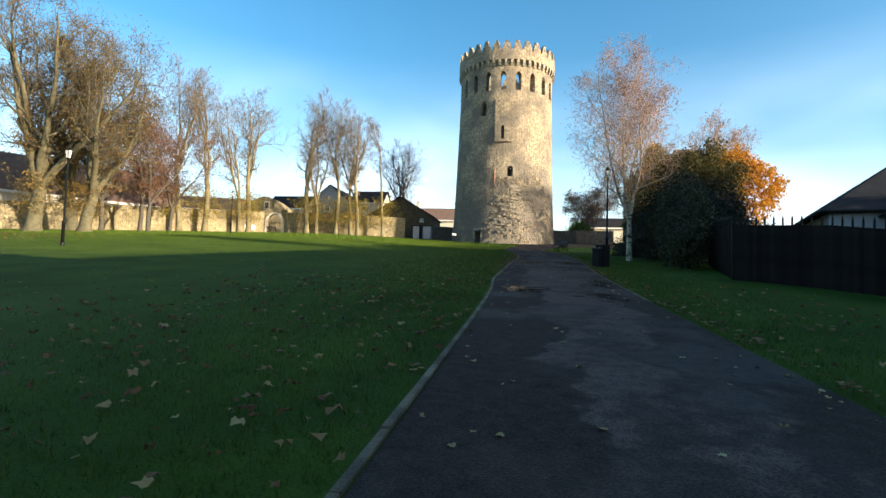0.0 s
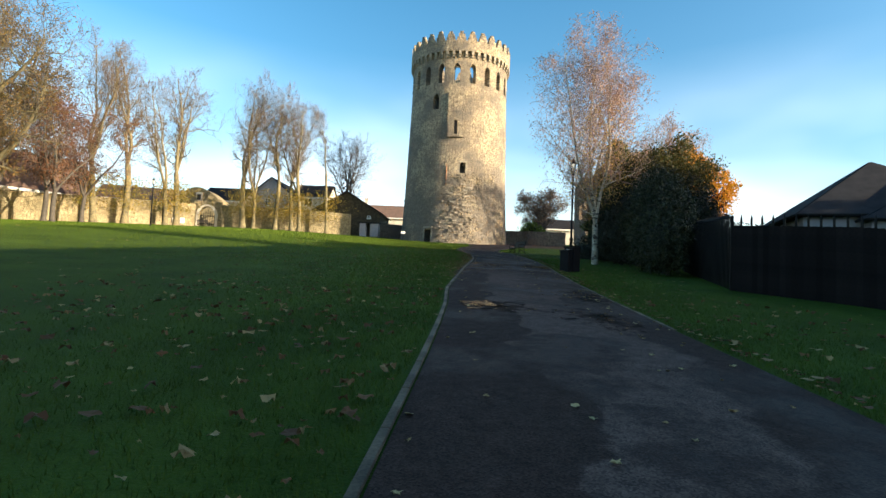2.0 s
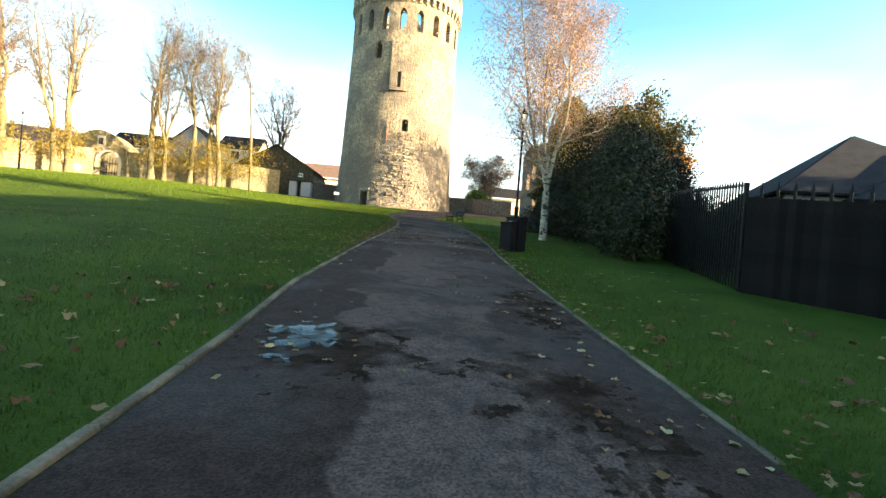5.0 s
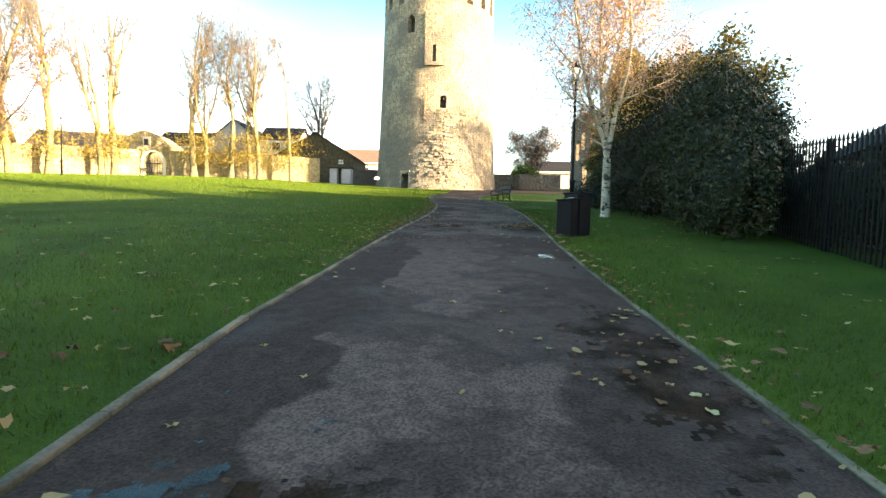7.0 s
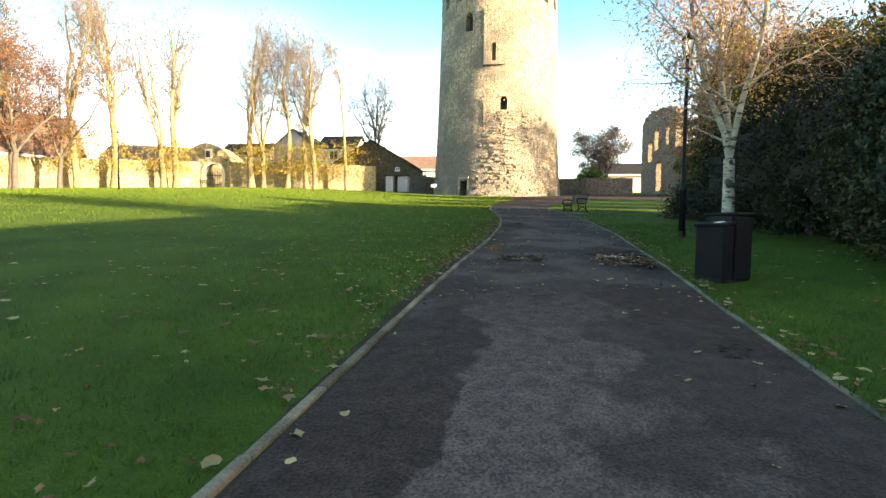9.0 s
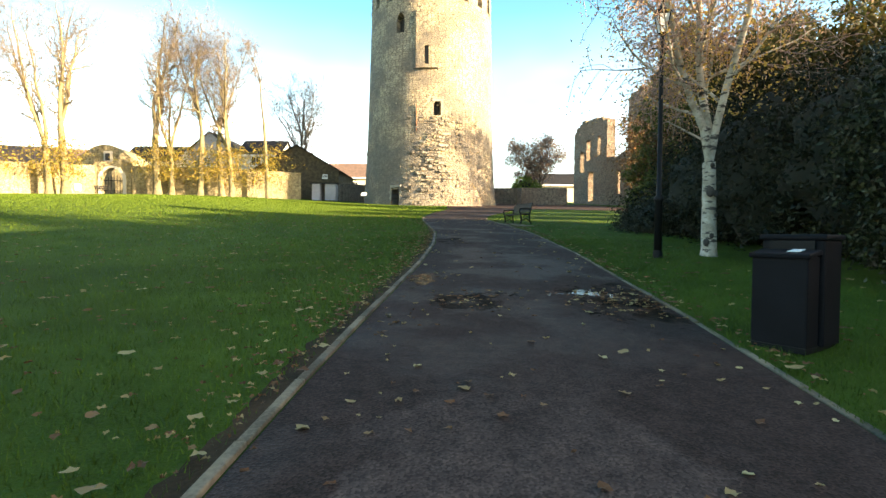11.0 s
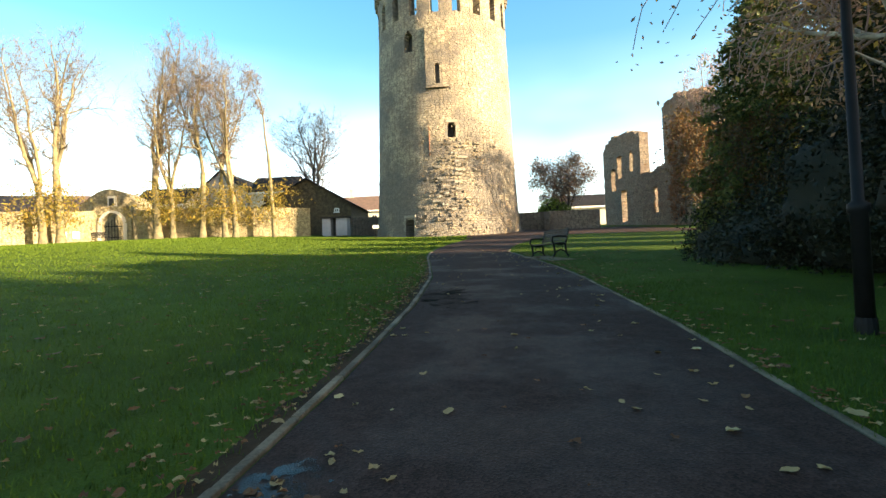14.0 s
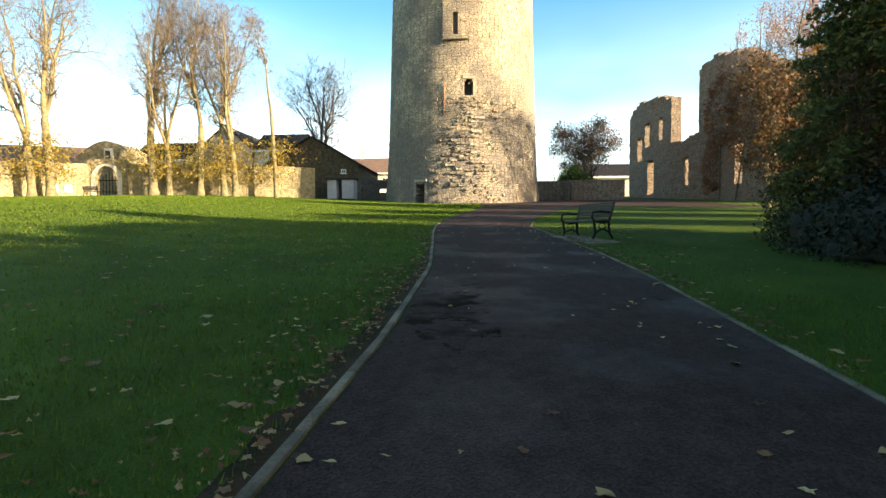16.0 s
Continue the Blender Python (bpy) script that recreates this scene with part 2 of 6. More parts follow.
def leaf_mat(name, c1, c2, c3=None, rough=0.55, trans=0.35):
    m = bpy.data.materials.new(name)
    m.use_nodes = True
    n, l = m.node_tree.nodes, m.node_tree.links
    b = n["Principled BSDF"]
    g = n.new("ShaderNodeNewGeometry")
    r = n.new("ShaderNodeValToRGB")
    r.color_ramp.elements[0].color, r.color_ramp.elements[1].color = (*c1, 1), (*c2, 1)
    if c3:
        e = r.color_ramp.elements.new(0.5)
        e.color = (*c3, 1)
    l.new(g.outputs["Random Per Island"], r.inputs["Fac"])
    l.new(r.outputs["Color"], b.inputs["Base Color"])
    b.inputs["Roughness"].default_value = rough
    tr = n.new("ShaderNodeBsdfTranslucent")
    l.new(r.outputs["Color"], tr.inputs["Color"])
    mx = n.new("ShaderNodeMixShader")
    mx.inputs[0].default_value = trans
    l.new(b.outputs[0], mx.inputs[1])
    l.new(tr.outputs[0], mx.inputs[2])
    b.inputs["Specular IOR Level"].default_value = 0.2
    l.new(mx.outputs[0], n["Material Output"].inputs["Surface"])
    return m


L_YELLOW = leaf_mat("yellowing_leaves", (0.26, 0.18, 0.035), (0.38, 0.24, 0.045), (0.16, 0.15, 0.03))
L_ORANGE = leaf_mat("orange_leaves", (0.46, 0.2, 0.015), (0.34, 0.12, 0.012), (0.5, 0.26, 0.02))
L_RUST = leaf_mat("rust_leaves", (0.2, 0.085, 0.045), (0.26, 0.13, 0.055), (0.13, 0.065, 0.04))
L_DARK = leaf_mat("evergreen_leaves", (0.006, 0.009, 0.003), (0.036, 0.038, 0.018), (0.012, 0.014, 0.006), 0.55, 0.1)
L_LAUREL = leaf_mat("glossy_laurel_leaves", (0.01, 0.014, 0.005), (0.078, 0.08, 0.04), (0.024, 0.029, 0.012), 0.4, 0.15)
# near-black: the unlit depth of the shrubs is put into this colour
M_CORE = mat("foliage_shade", (0.006, 0.008, 0.003), (0.012, 0.014, 0.006), 0.95, 3, 0.0)
L_OLIVE = leaf_mat("olive_leaves", (0.06, 0.065, 0.016), (0.13, 0.085, 0.022), (0.055, 0.055, 0.013))
L_GREEN = leaf_mat("green_leaves", (0.08, 0.15, 0.02), (0.16, 0.22, 0.03), (0.1, 0.17, 0.03))
L_PINK = leaf_mat("pinkish_twigs", (0.3, 0.17, 0.13), (0.4, 0.26, 0.18), (0.34, 0.2, 0.1))
L_TUFT = leaf_mat("grass_tufts", (0.062, 0.105, 0.008), (0.092, 0.14, 0.012), (0.075, 0.12, 0.01), 0.7, 0.3)
L_FALLEN = leaf_mat("fallen_leaves", (0.085, 0.038, 0.017), (0.34, 0.25, 0.11), (0.15, 0.065, 0.025), 0.7, 0.1)
L_FALLEN2 = leaf_mat("fallen_yellow_leaves", (0.3, 0.12, 0.03), (0.46, 0.38, 0.2), (0.36, 0.25, 0.06), 0.7, 0.1)


def birch_mat():
    m = mat("birch_bark", (0.5, 0.45, 0.36), (0.24, 0.2, 0.14), 0.8, 3.5, 0.4, 20, dist=0.01)
    n, l = m.node_tree.nodes, m.node_tree.links
    b = n["Principled BSDF"]
    src = b.inputs["Base Color"].links[0].from_socket
    tc = n.new("ShaderNodeTexCoord")
    mp = n.new("ShaderNodeMapping")
    mp.inputs["Scale"].default_value = (4.5, 4.5, 15)
    w = n.new("ShaderNodeTexNoise")
    w.inputs["Scale"].default_value, w.inputs["Detail"].default_value = 1.0, 5
    l.new(tc.outputs["Object"], mp.inputs["Vector"])
    l.new(mp.outputs[0], w.inputs["Vector"])
    r = n.new("ShaderNodeValToRGB")
    r.color_ramp.elements[0].position, r.color_ramp.elements[1].position = 0.55, 0.61
    l.new(w.outputs["Fac"], r.inputs["Fac"])
    mx = n.new("ShaderNodeMix")
    mx.data_type = "RGBA"
    l.new(r.outputs["Color"], mx.inputs["Factor"])
    l.new(src, mx.inputs[6])
    mx.inputs[7].default_value = (0.06, 0.05, 0.04, 1)
    l.new(mx.outputs[2], b.inputs["Base Color"])
    return m


M_BIRCH = birch_mat()


def asphalt_mat():
    """Worn tarmac: fine chippings, paler worn patches, damp darker areas that shine more."""
    m = bpy.data.materials.new("worn_asphalt")
    m.use_nodes = True
    n, l = m.node_tree.nodes, m.node_tree.links
    b = n["Principled BSDF"]
    tc = n.new("ShaderNodeTexCoord")
    big = n.new("ShaderNodeTexNoise")
    big.inputs["Scale"].default_value, big.inputs["Detail"].default_value, big.inputs["Roughness"].default_value = 0.55, 5, 0.55
    mid = n.new("ShaderNodeTexNoise")
    mid.inputs["Scale"].default_value, mid.inputs["Detail"].default_value = 7, 6
    fine = n.new("ShaderNodeTexVoronoi")
    fine.inputs["Scale"].default_value = 75
    for t in (big, mid, fine):
        l.new(tc.outputs["Object"], t.inputs["Vector"])
    r = n.new("ShaderNodeValToRGB")
    r.color_ramp.elements[0].position, r.color_ramp.elements[1].position = 0.49, 0.54
    r.color_ramp.elements[0].color, r.color_ramp.elements[1].color = (0.086, 0.056, 0.045, 1), (0.0445, 0.027, 0.021, 1)
    l.new(big.outputs["Fac"], r.inputs["Fac"])
    hs = n.new("ShaderNodeHueSaturation")
    mr = n.new("ShaderNodeMapRange")
    mr.inputs["From Min"].default_value, mr.inputs["From Max"].default_value = 0.3, 0.7
    mr.inputs["To Min"].default_value, mr.inputs["To Max"].default_value = 0.72, 1.3
    l.new(mid.outputs["Fac"], mr.inputs["Value"])
    chip = n.new("ShaderNodeRGBToBW")
    l.new(fine.outputs["Color"], chip.inputs[0])
    cm = n.new("ShaderNodeMapRange")
    cm.inputs["From Min"].default_value, cm.inputs["From Max"].default_value = 0.15, 0.85
    cm.inputs["To Min"].default_value, cm.inputs["To Max"].default_value = 0.62, 1.5
    l.new(chip.outputs[0], cm.inputs["Value"])
    cmul = n.new("ShaderNodeMath")
    cmul.operation = "MULTIPLY"
    l.new(mr.outputs[0], cmul.inputs[0])
    l.new(cm.outputs[0], cmul.inputs[1])
    l.new(cmul.outputs[0], hs.inputs["Value"])
    # the trodden middle is paler, the sides are dark and damp
    sx = n.new("ShaderNodeSeparateXYZ")
    l.new(tc.outputs["Object"], sx.inputs[0])
    wob = n.new("ShaderNodeTexNoise")
    wob.inputs["Scale"].default_value, wob.inputs["Detail"].default_value = 0.9, 6
    l.new(tc.outputs["Object"], wob.inputs["Vector"])
    off = n.new("ShaderNodeMath")
    off.operation = "MULTIPLY_ADD"
    l.new(wob.outputs["Fac"], off.inputs[0])
    off.inputs[1].default_value = 2.6
    l.new(sx.outputs["X"], off.inputs[2])
    band = n.new("ShaderNodeValToRGB")
    e = band.color_ramp.elements
    e[0].position, e[0].color = 0.0, (1, 1, 1, 1)
    e[1].position, e[1].color = 0.36, (1, 1, 1, 1)
    for p, c in ((0.375, 0.0), (0.60, 0.0), (0.63, 1.0)):
        q = e.new(p)
        q.color = (c, c, c, 1)
    bm_ = n.new("ShaderNodeMapRange")
    bm_.inputs["From Min"].default_value, bm_.inputs["From Max"].default_value = 0.0, 6.0
    l.new(off.outputs[0], bm_.inputs["Value"])
    l.new(bm_.outputs[0], band.inputs["Fac"])
    mxb = n.new("ShaderNodeMix")
    mxb.data_type = "RGBA"
    l.new(band.outputs["Color"], mxb.inputs["Factor"])
    l.new(r.outputs["Color"], mxb.inputs[6])
    mxb.inputs[7].default_value = (0.038, 0.0225, 0.017, 1)
    # beyond the worn stretch the tarmac is newer, even and dark
    yr = n.new("ShaderNodeMapRange")
    yr.inputs["From Min"].default_value, yr.inputs["From Max"].default_value = 18.5, 23.0
    l.new(sx.outputs["Y"], yr.inputs["Value"])
    mxc = n.new("ShaderNodeMix")
    mxc.data_type = "RGBA"
    l.new(yr.outputs[0], mxc.inputs["Factor"])
    l.new(mxb.outputs[2], mxc.inputs[6])
    mxc.inputs[7].default_value = (0.0325, 0.0188, 0.0146, 1)
    l.new(mxc.outputs[2], hs.inputs["Color"])
    b.inputs["Specular IOR Level"].default_value = 0.13
    l.new(hs.outputs["Color"], b.inputs["Base Color"])
    rr = n.new("ShaderNodeMapRange")
    rr.inputs["From Min"].default_value, rr.inputs["From Max"].default_value = 0.49, 0.6
    rr.inputs["To Min"].default_value, rr.inputs["To Max"].default_value = 0.92, 0.66
    l.new(big.outputs["Fac"], rr.inputs["Value"])
    l.new(rr.outputs[0], b.inputs["Roughness"])
    ad = n.new("ShaderNodeMath")
    ad.operation = "MULTIPLY_ADD"
    l.new(mid.outputs["Fac"], ad.inputs[0])
    ad.inputs[1].default_value = 1.5
    l.new(fine.outputs["Distance"], ad.inputs[2])
    bp = n.new("ShaderNodeBump")
    bp.inputs["Strength"].default_value, bp.inputs["Distance"].default_value = 0.5, 0.007
    l.new(ad.outputs[0], bp.inputs["Height"])
    l.new(bp.outputs["Normal"], b.inputs["Normal"])
    return m


M_ASPHALT = asphalt_mat()
M_PUDDLE = mat("puddle_water", (0.03, 0.024, 0.018), (0.04, 0.032, 0.025), 0.06, 2, 0.02, 8, dist=0.002)
M_PUDDLE.node_tree.nodes["Principled BSDF"].inputs["Specular IOR Level"].default_value = 0.2


def thin_film(m, lo=0.15, hi=0.85, scale=5.0):
    """The water thins out over the stones, so that the tarmac shows through it."""
    n, l = m.node_tree.nodes, m.node_tree.links
    tc = n.new("ShaderNodeTexCoord")
    t = n.new("ShaderNodeTexNoise")
    t.inputs["Scale"].default_value, t.inputs["Detail"].default_value = scale, 7
    l.new(tc.outputs["Object"], t.inputs["Vector"])
    r = n.new("ShaderNodeMapRange")
    r.inputs["From Min"].default_value, r.inputs["From Max"].default_value = 0.36, 0.62
    r.inputs["To Min"].default_value, r.inputs["To Max"].default_value = lo, hi
    l.new(t.outputs["Fac"], r.inputs["Value"])
    l.new(r.outputs[0], n["Principled BSDF"].inputs["Alpha"])


thin_film(M_PUDDLE)


# ---- ground shape ----
def smooth(v):
    v = max(0.0, min(1.0, v))
    return v * v * (3 - 2 * v)


def gz(x, y):
    yy = max(-45.0, min(125.0, y))
    z = 0.40 + 0.0835 * yy
    z += 0.95 * smooth((-x - 2) / 30) * smooth((yy + 10) / 75)
    z -= 0.1 * smooth(1 - abs(yy - 10) / 12) * 0.6
    return z


# ---- mesh helpers ----
def bm_box(bm, size, at=(0, 0, 0), rot=None, bevel=0.0):
    m = Matrix.Translation(at) @ (rot.to_4x4() if rot else Matrix.Identity(4)) @ Matrix.Diagonal((*size, 1))
    r = bmesh.ops.create_cube(bm, size=1.0, matrix=m)
    if bevel:
        es = list({e for v in r["verts"] for e in v.link_edges})
        bmesh.ops.bevel(bm, geom=es, offset=bevel, segments=2, profile=0.5, affect="EDGES")
    return r["verts"]


def bm_tube(bm, pts, radii, sides=8, cap=True):
    """A tube through points."""
    rings = []
    pts = [Vector(p) for p in pts]
    for i, p in enumerate(pts):
        d = (pts[min(i + 1, len(pts) - 1)] - pts[max(i - 1, 0)]).normalized()
        a = d.cross(Vector((0.31, 0.95, 0.12))).normalized()
        b = d.cross(a)
        r = radii[i] if hasattr(radii, "__len__") else radii
        rings.append([bm.verts.new(p + r * (math.cos(t) * a + math.sin(t) * b)) for t in (2 * math.pi * k / sides for k in range(sides))])
    for q, w in zip(rings, rings[1:]):
        for k in range(sides):
            bm.faces.new((q[k], q[(k + 1) % sides], w[(k + 1) % sides], w[k]))
    if cap:
        bm.faces.new(rings[0][::-1])
        bm.faces.new(rings[-1])


def bm_prism(bm, outline, z0, z1):
    lo = [bm.verts.new((x, y, z0)) for x, y in outline]
    hi = [bm.verts.new((x, y, z1)) for x, y in outline]
    k = len(outline)
    for i in range(k):
        bm.faces.new((lo[i], lo[(i + 1) % k], hi[(i + 1) % k], hi[i]))
    bm.faces.new(lo[::-1])
    bm.faces.new(hi)


def box_uv(me):
    """UVs in metres: along the wall and up."""
    uv = me.uv_layers.new(name="UVMap").data
    for p in me.polygons:
        nx, ny, nz = p.normal
        h = math.hypot(nx, ny)
        for li in p.loop_indices:
            x, y, z = me.vertices[me.loops[li].vertex_index].co
            if h > 0.5:
                uv[li].uv = ((-ny * x + nx * y) / h, z)
            else:
                uv[li].uv = (x, y)


def finish(name, bm, material, smoothed=False):
    bmesh.ops.recalc_face_normals(bm, faces=bm.faces)
    me = bpy.data.meshes.new(name)
    bm.to_mesh(me)
    bm.free()
    box_uv(me)
    me.materials.append(material)
    if smoothed:
        me.shade_smooth()
    return me


def part(name, bm, material, parent=None, label="", smoothed=False, kind="", at=None):
    me = bm if isinstance(bm, bpy.types.Mesh) else finish(name, bm, material, smoothed)
    ob = new(name, me)
    ob.parent = parent
    if at:
        ob.matrix_basis = at
    return tagged(ob, label, "", "", kind)


def thing(name, label, category, m=None, group=""):
    ob = new(name)
    ob.matrix_basis = m or Matrix.Identity(4)
    return tagged(ob, label, category, group)


def raw_mesh(name, verts, faces, material, smoothed=False):
    me = bpy.data.meshes.new(name)
    me.from_pydata(verts, [], faces)
    me.update()
    me.materials.append(material)
    if smoothed:
        me.shade_smooth()
    return me


# ---- ground and path ----
def left_edge(y):
    return float(np.interp(y, [-30, 2, 4, 9, 11, 13, 15.5, 17.5, 19.4, 22, 24, 28, 30, 32, 36, 40, 43, 46, 50, 55, 60, 66, 70], [-0.82, -0.54, -0.45, -0.25, -0.19, -0.15, -0.2, -0.07, 0.05, 0.19, 0.33, 0.65, 0.74, 0.82, 0.76, 0.37, 0.04, -0.16, -0.18, 0.2, 0.85, 1.5, 2.0]))


def right_edge(y):
    return float(np.interp(y, [-30, 2, 9, 12, 17, 21, 24, 30, 35, 38, 42, 45.5, 50, 55, 61, 66, 70], [3.0, 3.2, 3.3, 3.3, 3.34, 3.5, 3.73, 4.03, 4.03, 3.9, 3.5, 3.1, 3.7, 5.0, 6.6, 9.5, 10.5]))


def build_ground():
    xs = np.unique(np.concatenate([np.linspace(-900, -80, 14), np.linspace(-80, 50, 131), np.linspace(50, 900, 14)]))
    ys = np.unique(np.concatenate([np.linspace(-900, -45, 12), np.linspace(-45, 130, 176), np.linspace(130, 1500, 14)]))
    verts = [(x, y, gz(x, y)) for y in ys for x in xs]
    k = len(xs)
    faces = [(j * k + i, j * k + i + 1, (j + 1) * k + i + 1, (j + 1) * k + i) for j in range(len(ys) - 1) for i in range(k - 1)]
    ob = new("ground", raw_mesh("ground", verts, faces, M_GRASS, True))
    tagged(ob, "mown green park lawn, gently rising, scattered with leaves", "lawn", "", "structure")
    # path
    verts, faces = [], []
    rows = np.arange(-30, 68.1, 0.5)
    for y in rows:
        a, b = left_edge(y), right_edge(y)
        for i in range(9):
            x = a + (b - a) * i / 8
            verts.append((x, y, gz(x, y) + 0.012 + 0.02 * math.sin(math.pi * i / 8)))
    for j in range(len(rows) - 1):
        for i in range(8):
            faces.append((j * 9 + i, j * 9 + i + 1, j * 9 + 10 + i, j * 9 + 9 + i))
    ob = new("pavement", raw_mesh("pavement", verts, faces, M_ASPHALT, True))
    tagged(ob, "worn dark tarmac park path with paler patches", "path", "", "structure")
    return ob


pavement = build_ground()


def forecourt():
    """The tarmac apron in front of the tower and along to the ruin."""
    lo = lambda x: float(np.interp(x, [-16, -13, -8, -3.8, 1.6, 4.5, 8, 11, 15, 21], [89, 87, 80, 74.3, 67, 66, 66, 66, 64.5, 63]))
    verts, faces = [], []
    xs = np.linspace(-16, 21, 38)
    for x in xs:
        for j in range(13):
            y = lo(x) + (91 - lo(x)) * j / 12
            verts.append((x, y, gz(x, y) + 0.008))
    for i in range(len(xs) - 1):
        for j in range(12):
            faces.append((i * 13 + j, (i + 1) * 13 + j, (i + 1) * 13 + j + 1, i * 13 + j + 1))
    tagged(new("forecourt", raw_mesh("forecourt", verts, faces, M_ASPHALT, True)), "grey tarmac apron round the foot of the tower", "forecourt", "", "structure")


forecourt()


def wall_run(name, pts, height, thick, material, label, tops=None, kind="structure"):
    """A masonry wall along a line of points; height(i, s) or a number, bottom sunk in the ground."""
    bm = bmesh.new()
    for (x0, y0), (x1, y1) in zip(pts, pts[1:]):
        d = Vector((x1 - x0, y1 - y0, 0))
        n = max(1, int(d.length / 2.5))
        side = Vector((-d.y, d.x, 0)).normalized() * thick / 2
        ring = []
        for i in range(n + 1):
            x, y = x0 + d.x * i / n, y0 + d.y * i / n
            g = gz(x, y)
            h = height + 0.06 * noise.noise(Vector((x, y, 0)))
            ring.append([bm.verts.new((x - side.x, y - side.y, g - 0.4)), bm.verts.new((x + side.x, y + side.y, g - 0.4)), bm.verts.new((x + side.x, y + side.y, g + h)), bm.verts.new((x - side.x, y - side.y, g + h))])
        for a, b in zip(ring, ring[1:]):
            for k in range(4):
                bm.faces.new((a[k], a[(k + 1) % 4], b[(k + 1) % 4], b[k]))
        bm.faces.new(ring[0])
        bm.faces.new(ring[-1])
    ob = new(name, finish(name, bm, material))
    return tagged(ob, label, "wall", "", kind)


# ---- round tower ----
TC = (-1.25, 84.0)
TZ = 6.2
TOP_Z = 30.2


def tower_radius(z):
    return float(np.interp(z, [5, 7, 10, 14, 19, 30, 40], [8.75, 8.5, 8.2, 8.0, 7.85, 7.55, 7.5]))


def polar(az, r, z):
    """az in degrees, 0 towards the path's start, positive to the east side."""
    a = radians(az)
    return Vector((TC[0] + r * math.sin(a), TC[1] - r * math.cos(a), z))


def tower_shell(bm, z0, z1, inner, openings, step=2.25, dz=0.5):
    """A round wall, open where openings (az0, az1, zlo, zhi, arch) say, with jambs of real depth."""
    azs = set(np.arange(-180, 180, step).round(3))
    zs = set(np.arange(z0, z1, dz).round(3)) | {round(z1, 3)}
    for a0, a1, lo, hi in openings:
        azs |= {round(a0, 3), round(a1, 3)}
        zs |= {round(lo, 3), round(hi, 3)}
    azs, zs = sorted(azs), sorted(zs)
    n = len(azs)

    def is_open(i, j):
        a = (azs[i] + (azs[(i + 1) % n] if i + 1 < n else azs[0] + 360)) / 2
        z = (zs[j] + zs[j + 1]) / 2
        return any(a0 < a < a1 and lo < z < hi for a0, a1, lo, hi in openings)

    outer = [[bm.verts.new(polar(a, tower_radius(z), z)) for a in azs] for z in zs]
    inn = [[bm.verts.new(polar(a, inner, z)) for a in azs] for z in zs]
    for j in range(len(zs) - 1):
        for i in range(n):
            k = (i + 1) % n
            if is_open(i, j):
                if not is_open((i - 1) % n, j):
                    bm.faces.new((outer[j][i], outer[j + 1][i], inn[j + 1][i], inn[j][i]))
                if not is_open(k, j):
                    bm.faces.new((outer[j][k], inn[j][k], inn[j + 1][k], outer[j + 1][k]))
                if j == 0 or not is_open(i, j - 1):
                    bm.faces.new((outer[j][i], inn[j][i], inn[j][k], outer[j][k]))
                if j == len(zs) - 2 or not is_open(i, j + 1):
                    bm.faces.new((outer[j + 1][i], outer[j + 1][k], inn[j + 1][k], inn[j + 1][i]))
                continue
            bm.faces.new((outer[j][i], outer[j][k], outer[j + 1][k], outer[j + 1][i]))
            bm.faces.new((inn[j][i], inn[j + 1][i], inn[j + 1][k], inn[j][k]))
    for i in range(n):
        k = (i + 1) % n
        bm.faces.new((outer[-1][i], outer[-1][k], inn[-1][k], inn[-1][i]))
        bm.faces.new((outer[0][i], inn[0][i], inn[0][k], outer[0][k]))


def cyl_uv(me):
    uv = me.uv_layers.get("UVMap") or me.uv_layers.new(name="UVMap")
    for p in me.polygons:
        c = p.center
        a0 = math.atan2(c.x - TC[0], TC[1] - c.y)
        for li in p.loop_indices:
            x, y, z = me.vertices[me.loops[li].vertex_index].co
            a = math.atan2(x - TC[0], TC[1] - y)
            if a - a0 > math.pi:
                a -= 2 * math.pi
            if a0 - a > math.pi:
                a += 2 * math.pi
            uv.data[li].uv = (a * 7.8, z)


def shell_part(name, parent, z0, z1, inner, openings, label="", step=2.25, dz=0.5):
    bm = bmesh.new()
    tower_shell(bm, z0, z1, inner, openings, step, dz)
    me = finish(name, bm, M_TOWER)
    cyl_uv(me)
    return part(name, me, None, parent, label)


def wedge(bm, az0, az1, r0, r1, z0, z1, n=3):
    """A block of a round wall."""
    lo, hi = [], []
    for r, rev in ((r1, False), (r0, True)):
        seq = [az0 + (az1 - az0) * i / n for i in range(n + 1)]
        if rev:
            seq = seq[::-1]
        for a in seq:
            lo.append(bm.verts.new(polar(a, r, z0)))
            hi.append(bm.verts.new(polar(a, r, z1)))
    k = len(lo)
    for i in range(k):
        bm.faces.new((lo[i], lo[(i + 1) % k], hi[(i + 1) % k], hi[i]))
    bm.faces.new(lo[::-1])
    bm.faces.new(hi)


def arched(az, half, lo, hi):
    """Openings that step up to a pointed head."""
    return [(az - half, az + half, lo, hi - 0.45), (az - half * 0.8, az + half * 0.8, hi - 0.45, hi - 0.2), (az - half * 0.45, az + half * 0.45, hi - 0.2, hi)]


